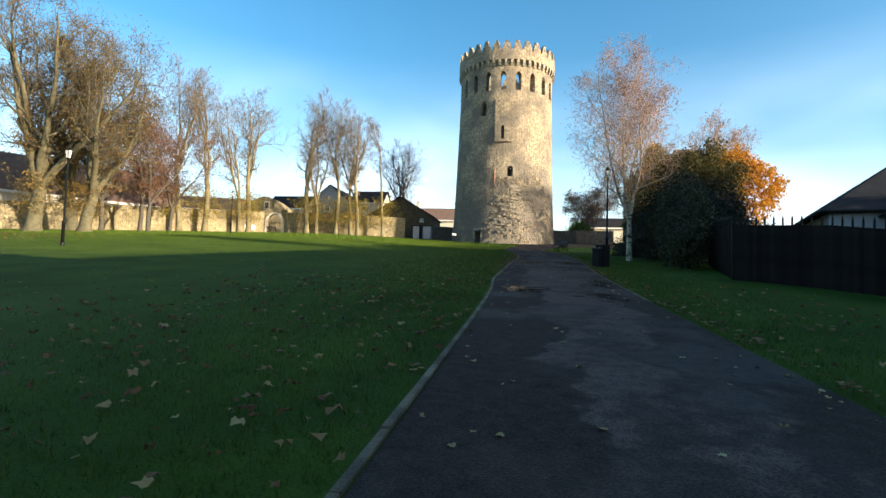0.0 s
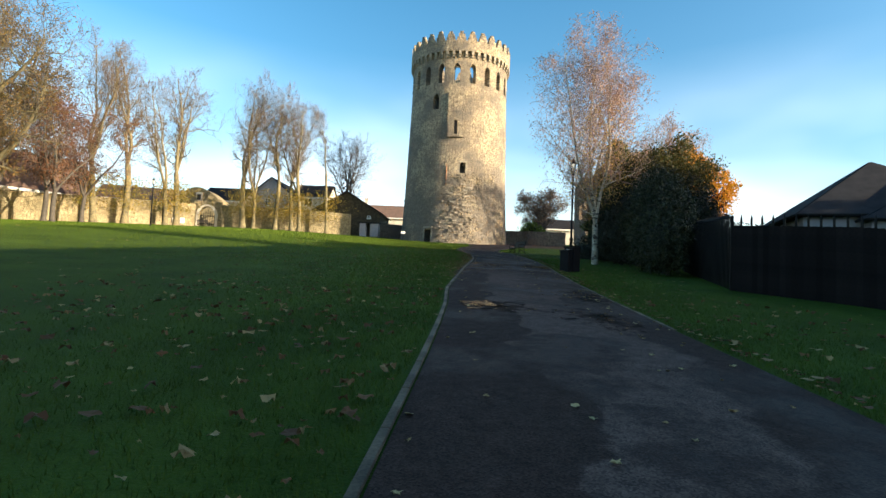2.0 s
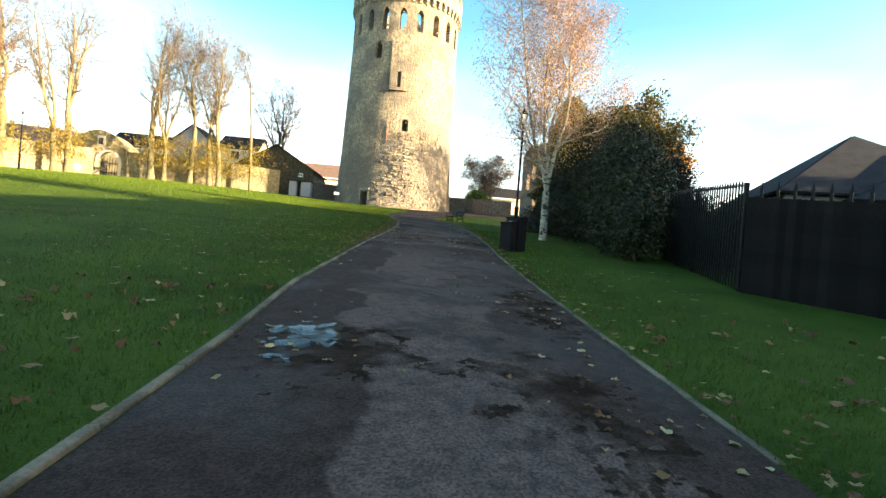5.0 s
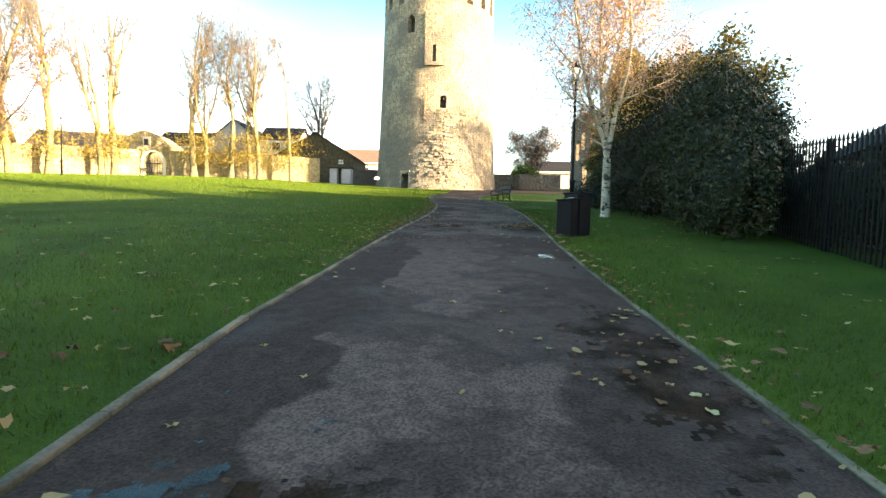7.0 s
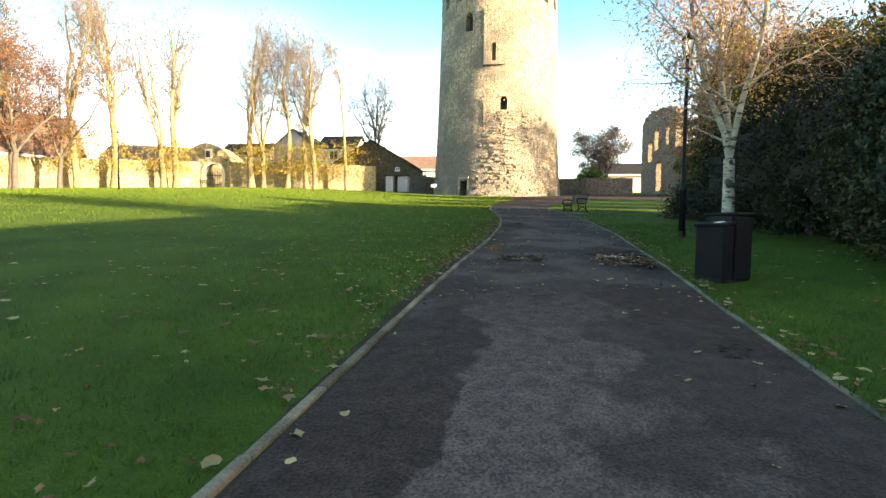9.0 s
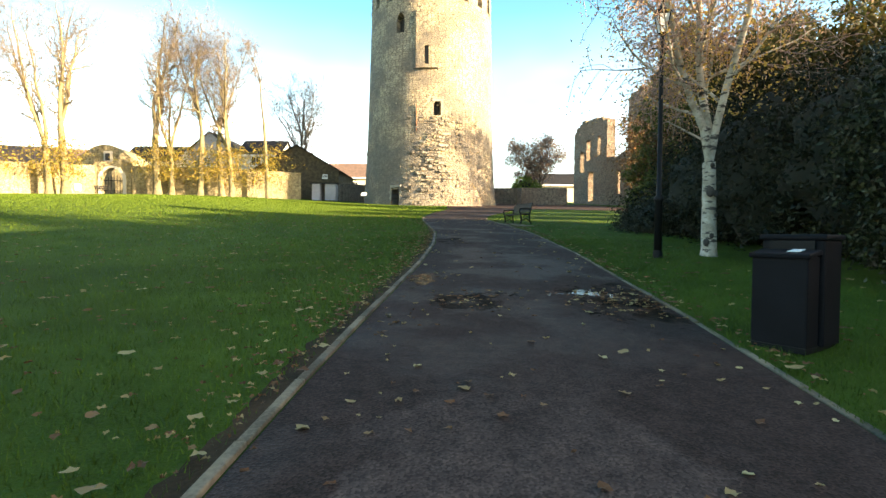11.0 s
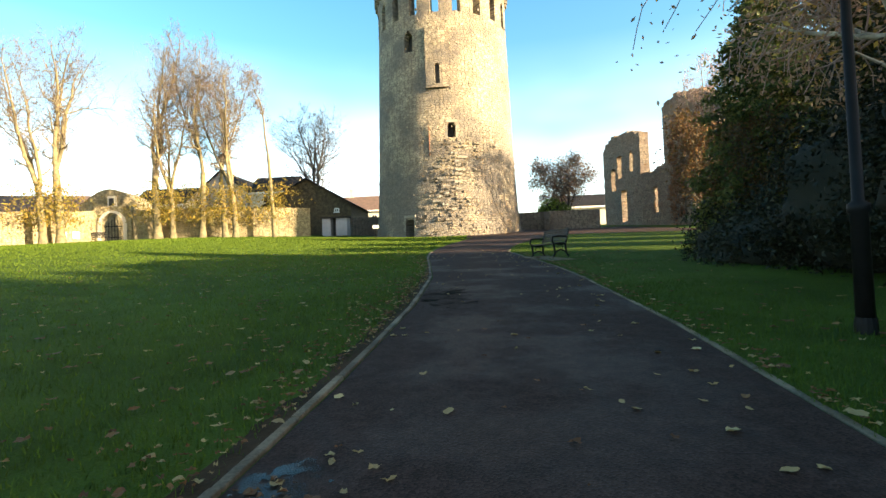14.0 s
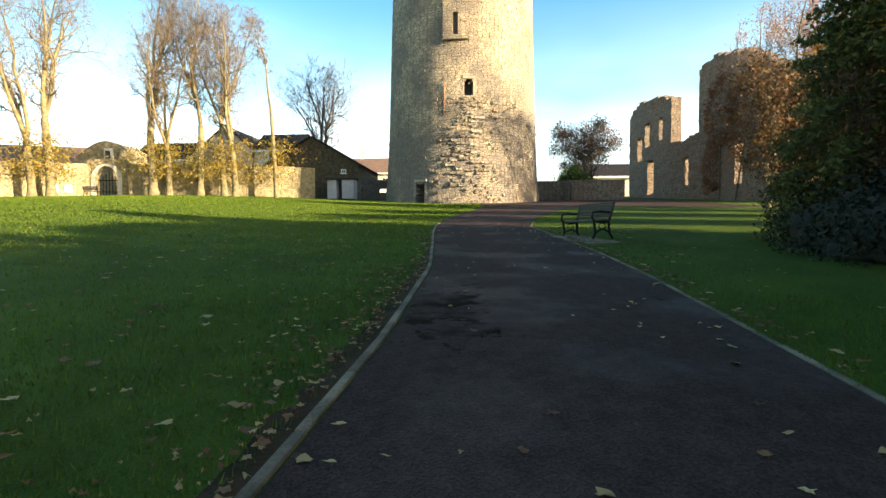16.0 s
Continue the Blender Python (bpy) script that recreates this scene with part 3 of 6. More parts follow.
def build_tower():
    t = thing("round_tower", "tall round limestone castle keep with stepped battlements above the lawn", "castle tower")
    slits = [(4.6, 10.6, 17.0, 18.35), (5.4, 9.8, 18.35, 18.65), (6.4, 8.8, 18.65, 18.85)]
    door = [(-29.5, -22.4, 6.0, 8.6), (-28.4, -23.5, 8.6, 8.85)]
    niche = [(-29.5, -21.7, 26.6, 28.4), (-28.4, -22.8, 28.4, 28.7), (-27.0, -24.2, 28.7, 28.95)]
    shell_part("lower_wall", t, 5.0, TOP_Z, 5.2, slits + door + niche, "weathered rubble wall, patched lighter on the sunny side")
    ops = []
    for k in range(20):
        az = -2.6 + 18.0 * k
        az = az - 360 if az > 175 else az
        ops += arched(az, 3.5, 30.5, 33.4)
    shell_part("upper_storey", t, TOP_Z, 35.2, 6.3, ops, "upper storey ringed by tall arched openings", 2.25, 0.6)
    bm = bmesh.new()
    bmesh.ops.create_cone(bm, cap_ends=True, segments=48, radius1=6.6, radius2=6.6, depth=0.3, matrix=Matrix.Translation((*TC, TOP_Z - 0.3)))
    part("floor_slab", bm, M_TOWER, t, "stone floor inside the top storey")
    bm = bmesh.new()
    bmesh.ops.create_cone(bm, cap_ends=True, segments=48, radius1=5.3, radius2=5.3, depth=0.3, matrix=Matrix.Translation((*TC, 17.0)))
    part("inner_floor", bm, M_DARKIN, t, "dark timber floor inside")
    bm = bmesh.new()
    bmesh.ops.create_cone(bm, cap_ends=True, segments=48, radius1=5.3, radius2=5.3, depth=0.3, matrix=Matrix.Translation((*TC, 25.5)))
    part("inner_floor", bm, M_DARKIN, t, "dark timber floor inside")
    # parapet ring on corbels
    bm = bmesh.new()
    ring = [[bm.verts.new(polar(i * 5.0 - 180, r, z)) for r, z in ((7.35, 35.15), (7.93, 35.15), (7.93, 36.75), (7.35, 36.75))] for i in range(72)]
    for i in range(72):
        a, b = ring[i], ring[(i + 1) % 72]
        for k in range(4):
            bm.faces.new((a[k], a[(k + 1) % 4], b[(k + 1) % 4], b[k]))
    me = finish("parapet", bm, M_TOWER)
    cyl_uv(me)
    part("parapet", me, None, t, "plain rubble parapet band")
    rng = random.Random(4)
    bm = bmesh.new()
    wedge(bm, -1.3, 1.3, 7.3, 7.93, 34.62, 35.16, 1)
    wedge(bm, -1.3, 1.3, 7.3, 7.75, 34.3, 34.64, 1)
    cm = finish("corbel", bm, M_DRESS)
    cent = Vector((*TC, 0))
    for i in range(52):
        o = part("corbel", cm, None, t)
        o.matrix_basis = Matrix.Translation(cent) @ Matrix.Rotation(radians(i * 360 / 52), 4, "Z") @ Matrix.Translation(-cent)
    for i in range(30):
        bm = bmesh.new()
        h = 1.45 + rng.uniform(-0.12, 0.12)
        wedge(bm, -4.6, 4.6, 7.4, 7.9, 36.7, 36.75 + h * 0.36, 3)
        wedge(bm, -3.3, 3.3, 7.42, 7.88, 36.72 + h * 0.36, 36.75 + h * 0.72, 2)
        wedge(bm, -1.9, 1.9, 7.44, 7.86, 36.72 + h * 0.72, 36.75 + h, 2)
        for v in bm.verts:
            v.co += Vector([rng.uniform(-0.05, 0.05) for _ in range(3)])
        o = part("merlon", bm, M_TOWER, t)
        o.matrix_basis = Matrix.Translation(cent) @ Matrix.Rotation(radians(i * 12 + 1), 4, "Z") @ Matrix.Translation(-cent)
    # projecting shaft with its slit
    bm = bmesh.new()
    for a0, a1, z0, z1 in ((-10.4, -3.4, 22.3, 29.0), (0.1, 7.1, 22.3, 29.0), (-3.4, 0.1, 22.3, 22.7), (-3.4, 0.1, 24.8, 29.0)):
        wedge(bm, a0, a1, 7.2, 8.05, z0, z1, 4 if a1 - a0 > 5 else 2)
    me = finish("wall_shaft", bm, M_TOWER)
    cyl_uv(me)
    part("wall_shaft", me, None, t, "flat shaft of squared stone that stands proud of the wall")
    # dark panel in the slit: the shade of its depth is given by colour
    bm = bmesh.new()
    wedge(bm, -3.4, 0.1, 7.1, 7.75, 22.7, 24.8, 2)
    part("slit_back", bm, M_DARKIN, t, "dark panel for the unlit depth of the slit")
    # dark panels set in the openings, their unlit depth put into the colour
    for az, zlo, zhi in ((7.6, 16.9, 18.95), (-25.9, 6.0, 8.9), (-25.6, 26.5, 29.1)):
        bm = bmesh.new()
        wedge(bm, az - 5, az + 5, 6.6, 6.75, zlo - 0.2, zhi + 0.2, 1)
        part("opening_back", bm, M_DARKIN, t, "dark panel for the unlit depth of the opening")
    # window dressings
    for az, lo, hi, hw in ((7.6, 17.0, 18.6, 3.1), (-25.9, 6.6, 8.85, 3.7)):
        r = tower_radius((lo + hi) / 2) + 0.03
        for s in (-1, 1):
            z = lo
            i = 0
            while z < hi - 0.1:
                bm = bmesh.new()
                w = 0.9 + 0.9 * (i % 2)
                a = az + s * hw
                wedge(bm, min(a, a + s * w), max(a, a + s * w), r - 0.3, r, z, z + 0.29, 1)
                part("jamb_stone", bm, M_DRESS, t)
                z += 0.31
                i += 1
        bm = bmesh.new()
        wedge(bm, az - hw - 1, az + hw + 1, r - 0.3, r + 0.01, hi, hi + 0.25, 2)
        part("lintel", bm, M_DRESS, t)
    # down pipe of rusty iron
    bm = bmesh.new()
    bm_tube(bm, [polar(-9.5, tower_radius(16) + 0.06, 15.2), polar(-9.5, tower_radius(18) + 0.06, 18.3)], 0.05, 6)
    part("iron_pipe", bm, mat("rusty_iron", (0.3, 0.12, 0.05), (0.2, 0.08, 0.04), 0.8, 6, 0.2), t, "rusty iron pipe")
    # putlog holes and loose stones
    for i in range(120):
        az, z = rng.uniform(-85, 85), rng.uniform(8, 33)
        bm = bmesh.new()
        r = tower_radius(z)
        w, h = rng.uniform(0.7, 2.0), rng.uniform(0.12, 0.3)
        wedge(bm, az, az + w, r - 0.2, r + rng.uniform(0.03, 0.08), z, z + h, 1)
        for v in bm.verts:
            v.co += Vector([rng.uniform(-0.03, 0.03) for _ in range(3)])
        me = finish("stone", bm, M_TOWER)
        part("stone", me, None, t)
    # broken courses low on the wall, where the facing has fallen away in ledges
    for i in range(110):
        z = 8.0 + 0.36 * rng.randrange(26)
        az = rng.gauss(3, 11)
        bm = bmesh.new()
        r = tower_radius(z)
        w, h = rng.uniform(1.4, 4.5), rng.uniform(0.14, 0.26)
        wedge(bm, az, az + w, r - 0.2, r + rng.uniform(0.07, 0.2), z, z + h, 1)
        for v in bm.verts:
            v.co += Vector([rng.uniform(-0.05, 0.05) for _ in range(3)])
        me = finish("ledge_stone", bm, M_TOWER)
        cyl_uv(me)
        part("ledge_stone", me, None, t)
    # broken patch low on the front where facing has fallen
    for i in range(70):
        az = rng.gauss(10, 13)
        z = 6.6 + abs(rng.gauss(0, 3.0))
        r = tower_radius(z)
        bm = bmesh.new()
        wedge(bm, az, az + rng.uniform(1.5, 4.5), r - 0.2, r + rng.uniform(0.03, 0.14), z, z + rng.uniform(0.15, 0.3), 2)
        for v in bm.verts:
            v.co += Vector([rng.uniform(-0.04, 0.04) for _ in range(3)])
        part("stone", bm, M_TOWER, t)
    # deep horizontal gaps where courses have gone
    for k in range(16):
        az, z = rng.uniform(-8, 14), 9.5 + 0.55 * k * 0.7 + rng.uniform(-0.15, 0.15)
        r = tower_radius(z)
        bm = bmesh.new()
        wedge(bm, az, az + rng.uniform(3, 8), r - 0.1, r + 0.16, z, z + 0.2, 3)
        for v in bm.verts:
            v.co += Vector([rng.uniform(-0.05, 0.05) for _ in range(3)])
        part("ledge_stone", bm, M_DRESS, t)
    return t


build_tower()


# ---- trees ----
def grow(seed, height, radius, first, spread, levels, kids, lean=0.0, upright=0.6, length=0.5, gnarl=0.12):
    """Limbs as lists of (points, radii, level), all from the trunk's foot at the origin."""
    rng = random.Random(seed)
    limbs, tips = [], []

    def limb(p, d, ln, r, lev):
        n = 5 if lev < 2 else 3
        pts, rad = [p.copy()], [r]
        q, dd = p.copy(), d.copy()
        for i in range(n):
            dd = (dd + Vector([rng.uniform(-gnarl, gnarl) for _ in range(3)]) + Vector((0, 0, 0.06 * upright))).normalized()
            q = q + dd * ln / n
            pts.append(q.copy())
            rad.append(max(0.006, r * (1 - 0.62 * (i + 1) / n)))
        limbs.append((pts, rad, lev))
        if lev >= levels:
            tips.append(q.copy())
            tips.append(pts[-2].copy())
            return
        k = kids[min(lev, len(kids) - 1)]
        for j in range(k):
            u = (first if lev == 0 else 0.25) + (1 - (first if lev == 0 else 0.25)) * (j + rng.uniform(0.2, 0.9)) / k
            i = min(n - 1, int(u * n))
            base = pts[i].lerp(pts[i + 1], u * n - i)
            axis = (pts[i + 1] - pts[i]).normalized()
            az = rng.uniform(0, 2 * math.pi) + j * 2.4
            a = axis.cross(Vector((math.cos(az), math.sin(az), 0.3))).normalized()
            nd = (axis * upright + a * spread * rng.uniform(0.6, 1.2)).normalized()
            limb(base, nd, ln * length * rng.uniform(0.75, 1.2) * (1.15 - 0.45 * u), max(0.008, rad[i] * 0.55), lev + 1)

    limb(Vector((0, 0, -0.2)), Vector((lean, 0, 1)).normalized(), height * 0.82, radius, 0)
    return limbs, tips


def limb_mesh(name, limbs, material, lo, hi, sides=(9, 6, 4, 3, 3)):
    verts, faces = [], []
    for pts, rad, lev in limbs:
        if not lo <= lev <= hi:
            continue
        s = sides[min(lev, 4)]
        base = len(verts)
        for i, p in enumerate(pts):
            d = (pts[min(i + 1, len(pts) - 1)] - pts[max(i - 1, 0)]).normalized()
            a = d.cross(Vector((0.31, 0.95, 0.12))).normalized()
            b = d.cross(a)
            r = rad[i] * (1.12 if lev == 0 and i == 0 else 1)
            for k in range(s):
                t = 2 * math.pi * k / s
                verts.append(p + r * (math.cos(t) * a + math.sin(t) * b))
        for i in range(len(pts) - 1):
            for k in range(s):
                faces.append((base + i * s + k, base + i * s + (k + 1) % s, base + (i + 1) * s + (k + 1) % s, base + (i + 1) * s + k))
    return raw_mesh(name, verts, faces, material, True)


def leaf_mesh(name, centres, per, spread, size, material, seed=1, droop=0.0):
    """Small bent leaves strewn round the centres."""
    rng = np.random.default_rng(seed)
    c = np.repeat(np.array([tuple(v) for v in centres], dtype=float), per, axis=0)
    n = len(c)
    c += rng.normal(0, 1, (n, 3)) * np.array(spread)
    c[:, 2] -= droop * rng.random(n)
    a = rng.normal(0, 1, (n, 3))
    a /= np.linalg.norm(a, axis=1)[:, None]
    b = np.cross(a, rng.normal(0, 1, (n, 3)))
    b /= np.linalg.norm(b, axis=1)[:, None]
    s = size * rng.uniform(0.6, 1.3, (n, 1))
    v = np.empty((n * 4, 3))
    v[0::4], v[1::4], v[2::4], v[3::4] = c - a * s, c - b * s * 0.45, c + a * s, c + b * s * 0.45
    f = np.arange(n * 4).reshape(n, 4)
    me = bpy.data.meshes.new(name)
    me.from_pydata(v.tolist(), [], f.tolist())
    me.update()
    me.materials.append(material)
    return me


def tree(label, bark, twig, leaf, seed, height, radius, first=0.3, spread=0.6, levels=4, kids=(9, 5, 4, 3), per=0, lsize=0.1, lspread=0.4,
         lean=0.0, upright=0.7, length=0.5, keep=1.0, category="tree", base_leaf=None, gnarl=0.12):
    t = thing("tree", label, category)
    limbs, tips = grow(seed, height, radius, first, spread, levels, kids, lean, upright, length, gnarl)
    part("trunk", limb_mesh("trunk", limbs, bark, 0, 1), None, t)
    part("branchwork", limb_mesh("branchwork", limbs, twig, 2, 9), None, t)
    if per:
        rng = random.Random(seed)
        tips = [p for p in tips if rng.random() < keep]
        part("crown", leaf_mesh("crown", tips, per, (lspread,) * 3, lsize, leaf, seed), None, t, kind="stuff")
    if base_leaf:
        rng = random.Random(seed)
        pts = [Vector((rng.gauss(0, 0.9), rng.gauss(0, 0.9), rng.uniform(1.5, 5.5))) for _ in range(60)]
        part("shoot_growth", leaf_mesh("shoot_growth", pts, 10, (0.35, 0.35, 0.4), 0.13, base_leaf, seed), None, t, "yellow leafy shoots on the lower trunk", kind="stuff")
    return t


def place(t, x, y, turn=0.0, s=1.0):
    t.matrix_basis = Matrix.Translation((x, y, gz(x, y))) @ Matrix.Rotation(radians(turn), 4, "Z") @ Matrix.Diagonal((s, s, s, 1))
    return t


def again(t, x, y, turn=0.0, s=1.0, label=""):
    o = copy_thing(t, Matrix.Identity(4))
    place(o, x, y, turn, s)
    if label:
        tagged(o, label)
    return o


def forked(label, bark, twig, seed, height, radius, fork, stems, splay, levels=3, kids=(9, 6, 4), per=0, leaf=None, lsize=0.05, lspread=0.25, shoots=None,
           first=0.3, spread=0.5, upright=0.8, length=0.3, gnarl=0.2, lean=0.0, droop=0.0, keep=1.0):
    """A tree whose trunk divides at the height fork into rising stems that fan out to a rounded head."""
    rng = random.Random(seed)
    t = thing("tree", label, "tree")
    trunk = []
    p = Vector((0, 0, -0.25))
    for i in range(6):
        trunk.append(p + Vector((lean * i * 0.1 + rng.uniform(-1, 1) * radius * 0.25 * (i > 0), rng.uniform(-1, 1) * radius * 0.25 * (i > 0), (fork + 0.25) * i / 5)))
    limbs = [(trunk, [radius * (1.2 if i == 0 else 0.95 - 0.06 * i) for i in range(6)], 0)]
    tips = []
    top = trunk[-1]
    for k in range(stems):
        az = 2 * math.pi * k / stems + rng.uniform(-0.4, 0.4)
        out = Vector((math.cos(az), math.sin(az), 0)) * splay * rng.uniform(0.6, 1.2)
        ln = (height - fork) * rng.uniform(0.85, 1.0)
        sub, st = grow(seed * 7 + k, ln / 0.82, radius * 0.4, first, spread, levels, kids, 0, upright, length, gnarl)
        q = Vector((0, 0, 1)).rotation_difference((Vector((0, 0, 1)) + out).normalized())
        for pts, rad, lev in sub:
            pp = []
            for v in pts:
                w = q @ (v + Vector((0, 0, 0.2)))
                h = max(0.0, w.z / ln)
                w.x *= 1.1 - 0.35 * h * h
                w.y *= 1.1 - 0.35 * h * h
                w.z -= droop * max(0.0, lev - 1) * 0.15
                pp.append(w + top)
            limbs.append((pp, rad, lev + 1))
        tips += [q @ (v + Vector((0, 0, 0.2))) + top for v in st]
    limbs = [(a, b, int(math.ceil(c))) for a, b, c in limbs]
    part("trunk", limb_mesh("trunk", limbs, bark, 0, 1), None, t)
    part("branchwork", limb_mesh("branchwork", limbs, twig, 2, 9), None, t, kind="stuff")
    if per:
        tips = [w for w in tips if rng.random() < keep]
        part("crown", leaf_mesh("crown", tips, per, (lspread,) * 3, lsize, leaf, seed, droop), None, t, kind="stuff")
    if shoots:
        pts = [Vector((rng.gauss(0, 1.3), rng.gauss(0, 1.1), rng.uniform(1.6, 5.2))) for _ in range(90)]
        part("shoot_growth", leaf_mesh("shoot_growth", pts, 14, (0.35, 0.35, 0.4), 0.13, shoots, seed), None, t, "yellow leafy shoots on the lower trunk", kind="stuff")
    return t


def airy(label, bark, twig, seed, height, radius, fork, stems, splay, width, counts=(12, 7, 5), wig=0.3, up=0.16, droop=0.0, crown=0.35, shape=0.5,
         leaf=None, per=2, lsize=0.05, lspread=0.2, shoots=None, lean=0.0, angle=0.9, fine=0.009):
    """A tree with crooked rising stems, limbs that curve upwards and a haze of fine twigs."""
    rng = random.Random(seed)
    t = thing("tree", label, "tree")
    limbs, tips = [], []

    def climb(p, d, ln, r, n, w, u, thin=0.72):
        pts, rad = [p.copy()], [r]
        q, dd = p.copy(), d.normalized()
        for i in range(n):
            dd = (dd + Vector([rng.gauss(0, w) for _ in range(3)]) + Vector((0, 0, u))).normalized()
            q = q + dd * ln / n
            pts.append(q.copy())
            rad.append(max(fine * 0.8, r * (1 - thin * (i + 1) / n)))
        return pts, rad

    def branch(pts, rad, lev, ln, lo):
        if lev > len(counts):
            tips.extend(pts[1:])
            return
        k = counts[lev - 1]
        n = len(pts) - 1
        for j in range(k):
            u = lo + (1 - lo) * (j + rng.random()) / k
            i = min(n - 1, int(u * n))
            base = pts[i].lerp(pts[i + 1], u * n - i)
            axis = (pts[i + 1] - pts[i]).normalized()
            az = 2.4 * j + rng.uniform(-0.7, 0.7)
            side = axis.cross(Vector((math.cos(az), math.sin(az), 0.2))).normalized()
            d = axis * rng.uniform(0.5, 0.9) + side * angle * rng.uniform(0.7, 1.1)
            if lev == 1:
                v = (u - lo) / (1 - lo)
                L = width * rng.uniform(0.75, 1.25) * (1.0 - 0.55 * abs(v - shape) / max(shape, 1 - shape))
            else:
                L = ln * rng.uniform(0.35, 0.6)
            last = lev == len(counts)
            pp, rr = climb(base, d, L, max(fine, rad[i] * (0.5 if lev == 1 else 0.6)), 6 if lev == 1 else (4 if not last else 3), wig, up if not last else up - droop)
            limbs.append((pp, rr, lev))
            branch(pp, rr, lev + 1, L, 0.2)

    trunk, tr = climb(Vector((0, 0, -0.25)), Vector((lean, 0, 1)), fork + 0.25, radius, 6, 0.035, 0.05, 0.22)
    tr[0] *= 1.25
    limbs.append((trunk, tr, 0))
    for k in range(stems):
        az = 2 * math.pi * k / stems + rng.uniform(-0.4, 0.4)
        sp = splay * rng.uniform(0.6, 1.3)
        L = (height - fork) * rng.uniform(0.82, 1.0)
        pp, rr = climb(trunk[-1], Vector((math.cos(az) * sp + lean, math.sin(az) * sp, 1)), L, tr[-1] * (0.8 if stems < 3 else 0.7), 12, 0.1, 0.05, 0.86)
        limbs.append((pp, rr, 1))
        branch(pp, rr, 1, L, crown)
    part("trunk", limb_mesh("trunk", limbs, bark, 0, 1), None, t)
    part("branchwork", limb_mesh("branchwork", limbs, twig, 2, 9), None, t, kind="stuff")
    if leaf:
        part("crown", leaf_mesh("crown", rng.sample(tips, min(len(tips), 9000)), per, (lspread,) * 3, lsize, leaf, seed, droop), None, t, kind="stuff")
    if shoots:
        pts = [Vector((rng.gauss(0, 1.2), rng.gauss(0, 1.0), rng.uniform(1.8, 5.8))) for _ in range(110)]
        part("shoot_growth", leaf_mesh("shoot_growth", pts, 14, (0.32, 0.32, 0.36), 0.12, shoots, seed), None, t, "yellow leafy shoots on the lower trunk", kind="stuff")
    return t


ROW = "tall bare lime tree with crooked rising stems and yellow lower shoots"
L_BUD = leaf_mat("buds_and_fine_twigs", (0.17, 0.125, 0.09), (0.26, 0.18, 0.12), (0.12, 0.085, 0.07), 0.8, 0.2)
TALL = dict(counts=(16, 7, 5), leaf=L_BUD, per=1, lsize=0.055, lspread=0.2, shoots=L_YELLOW, fine=0.013, wig=0.34)
row_a = place(airy(ROW, M_BARK, M_TWIG, 11, 22.5, 0.42, 7.5, 3, 0.15, 4.4, crown=0.08, **TALL), -32.0, 76.1)
row_b = place(airy(ROW, M_BARK, M_TWIG, 23, 20.5, 0.34, 7.0, 3, 0.14, 4.1, crown=0.1, **TALL), -27.5, 76.8)
row_c = place(airy(ROW, M_BARK, M_TWIG, 37, 20.0, 0.34, 5.0, 3, 0.15, 4.2, crown=0.12, **TALL), -24.1, 77.5, 40)
slim = place(airy("slender leaning bare tree before the garden wall", M_BARK, M_TWIG, 6, 19.5, 0.22, 9.0, 1, 0.03, 2.0, crown=0.35, lean=-0.05, **TALL), -20.4, 79.0)
for o in (row_a, row_b, row_c, slim):
    o["group"] = "row of trees by the wall"
again(row_c, -30.6, 76.5, 100, 0.9)
again(row_b, -25.1, 77.2, 200, 0.93)
again(row_a, -39.8, 72.5, 60, 0.98)
again(row_c, -40.6, 71.2, 10, 1.05)
again(row_a, -43.4, 66.9, 150, 1.02)
again(row_b, -45.3, 64.0, 250, 1.1)
lone = place(airy("wide bare dark tree beyond the garden wall", M_DARKBARK, M_DARKBARK, 131, 18.6, 0.42, 5.0, 5, 0.36, 5.6, (11, 7, 6), wig=0.22, up=0.14, crown=0.1, shape=0.3,
                  leaf=L_BUD, per=1, lsize=0.05, fine=0.014), -21.8, 99.0)
M_BTWIG = mat("birch_twigs", (0.38, 0.26, 0.22), (0.26, 0.17, 0.14), 0.8, 4, 0.0)
L_COPPER = leaf_mat("copper_birch_leaves", (0.55, 0.3, 0.07), (0.5, 0.3, 0.2), (0.6, 0.42, 0.1))
birch = place(airy("silver birch with a white forked trunk and sparse copper leaves", M_BIRCH, M_BTWIG, 52, 11.6, 0.175, 2.1, 4, 0.22, 2.9, (13, 9, 6), wig=0.15, up=0.13, droop=0.42,
                   crown=0.1, shape=0.3, leaf=L_PINK, per=3, lsize=0.042, lspread=0.13, lean=0.03), 6.99, 29.9, 30)
_b = bmesh.new()
bm_tube(_b, [(0.0, 0.0, 2.5), (-0.3, 0.1, 2.62), (-0.6, 0.25, 2.78), (-0.95, 0.4, 2.95)], [0.034, 0.028, 0.022, 0.012], 6)
part("side_limb", _b, M_BIRCH, birch)
M_KNOT = mat("black_bark_scar", (0.03, 0.025, 0.02), (0.06, 0.05, 0.04), 0.95, 8, 0.6, 40)
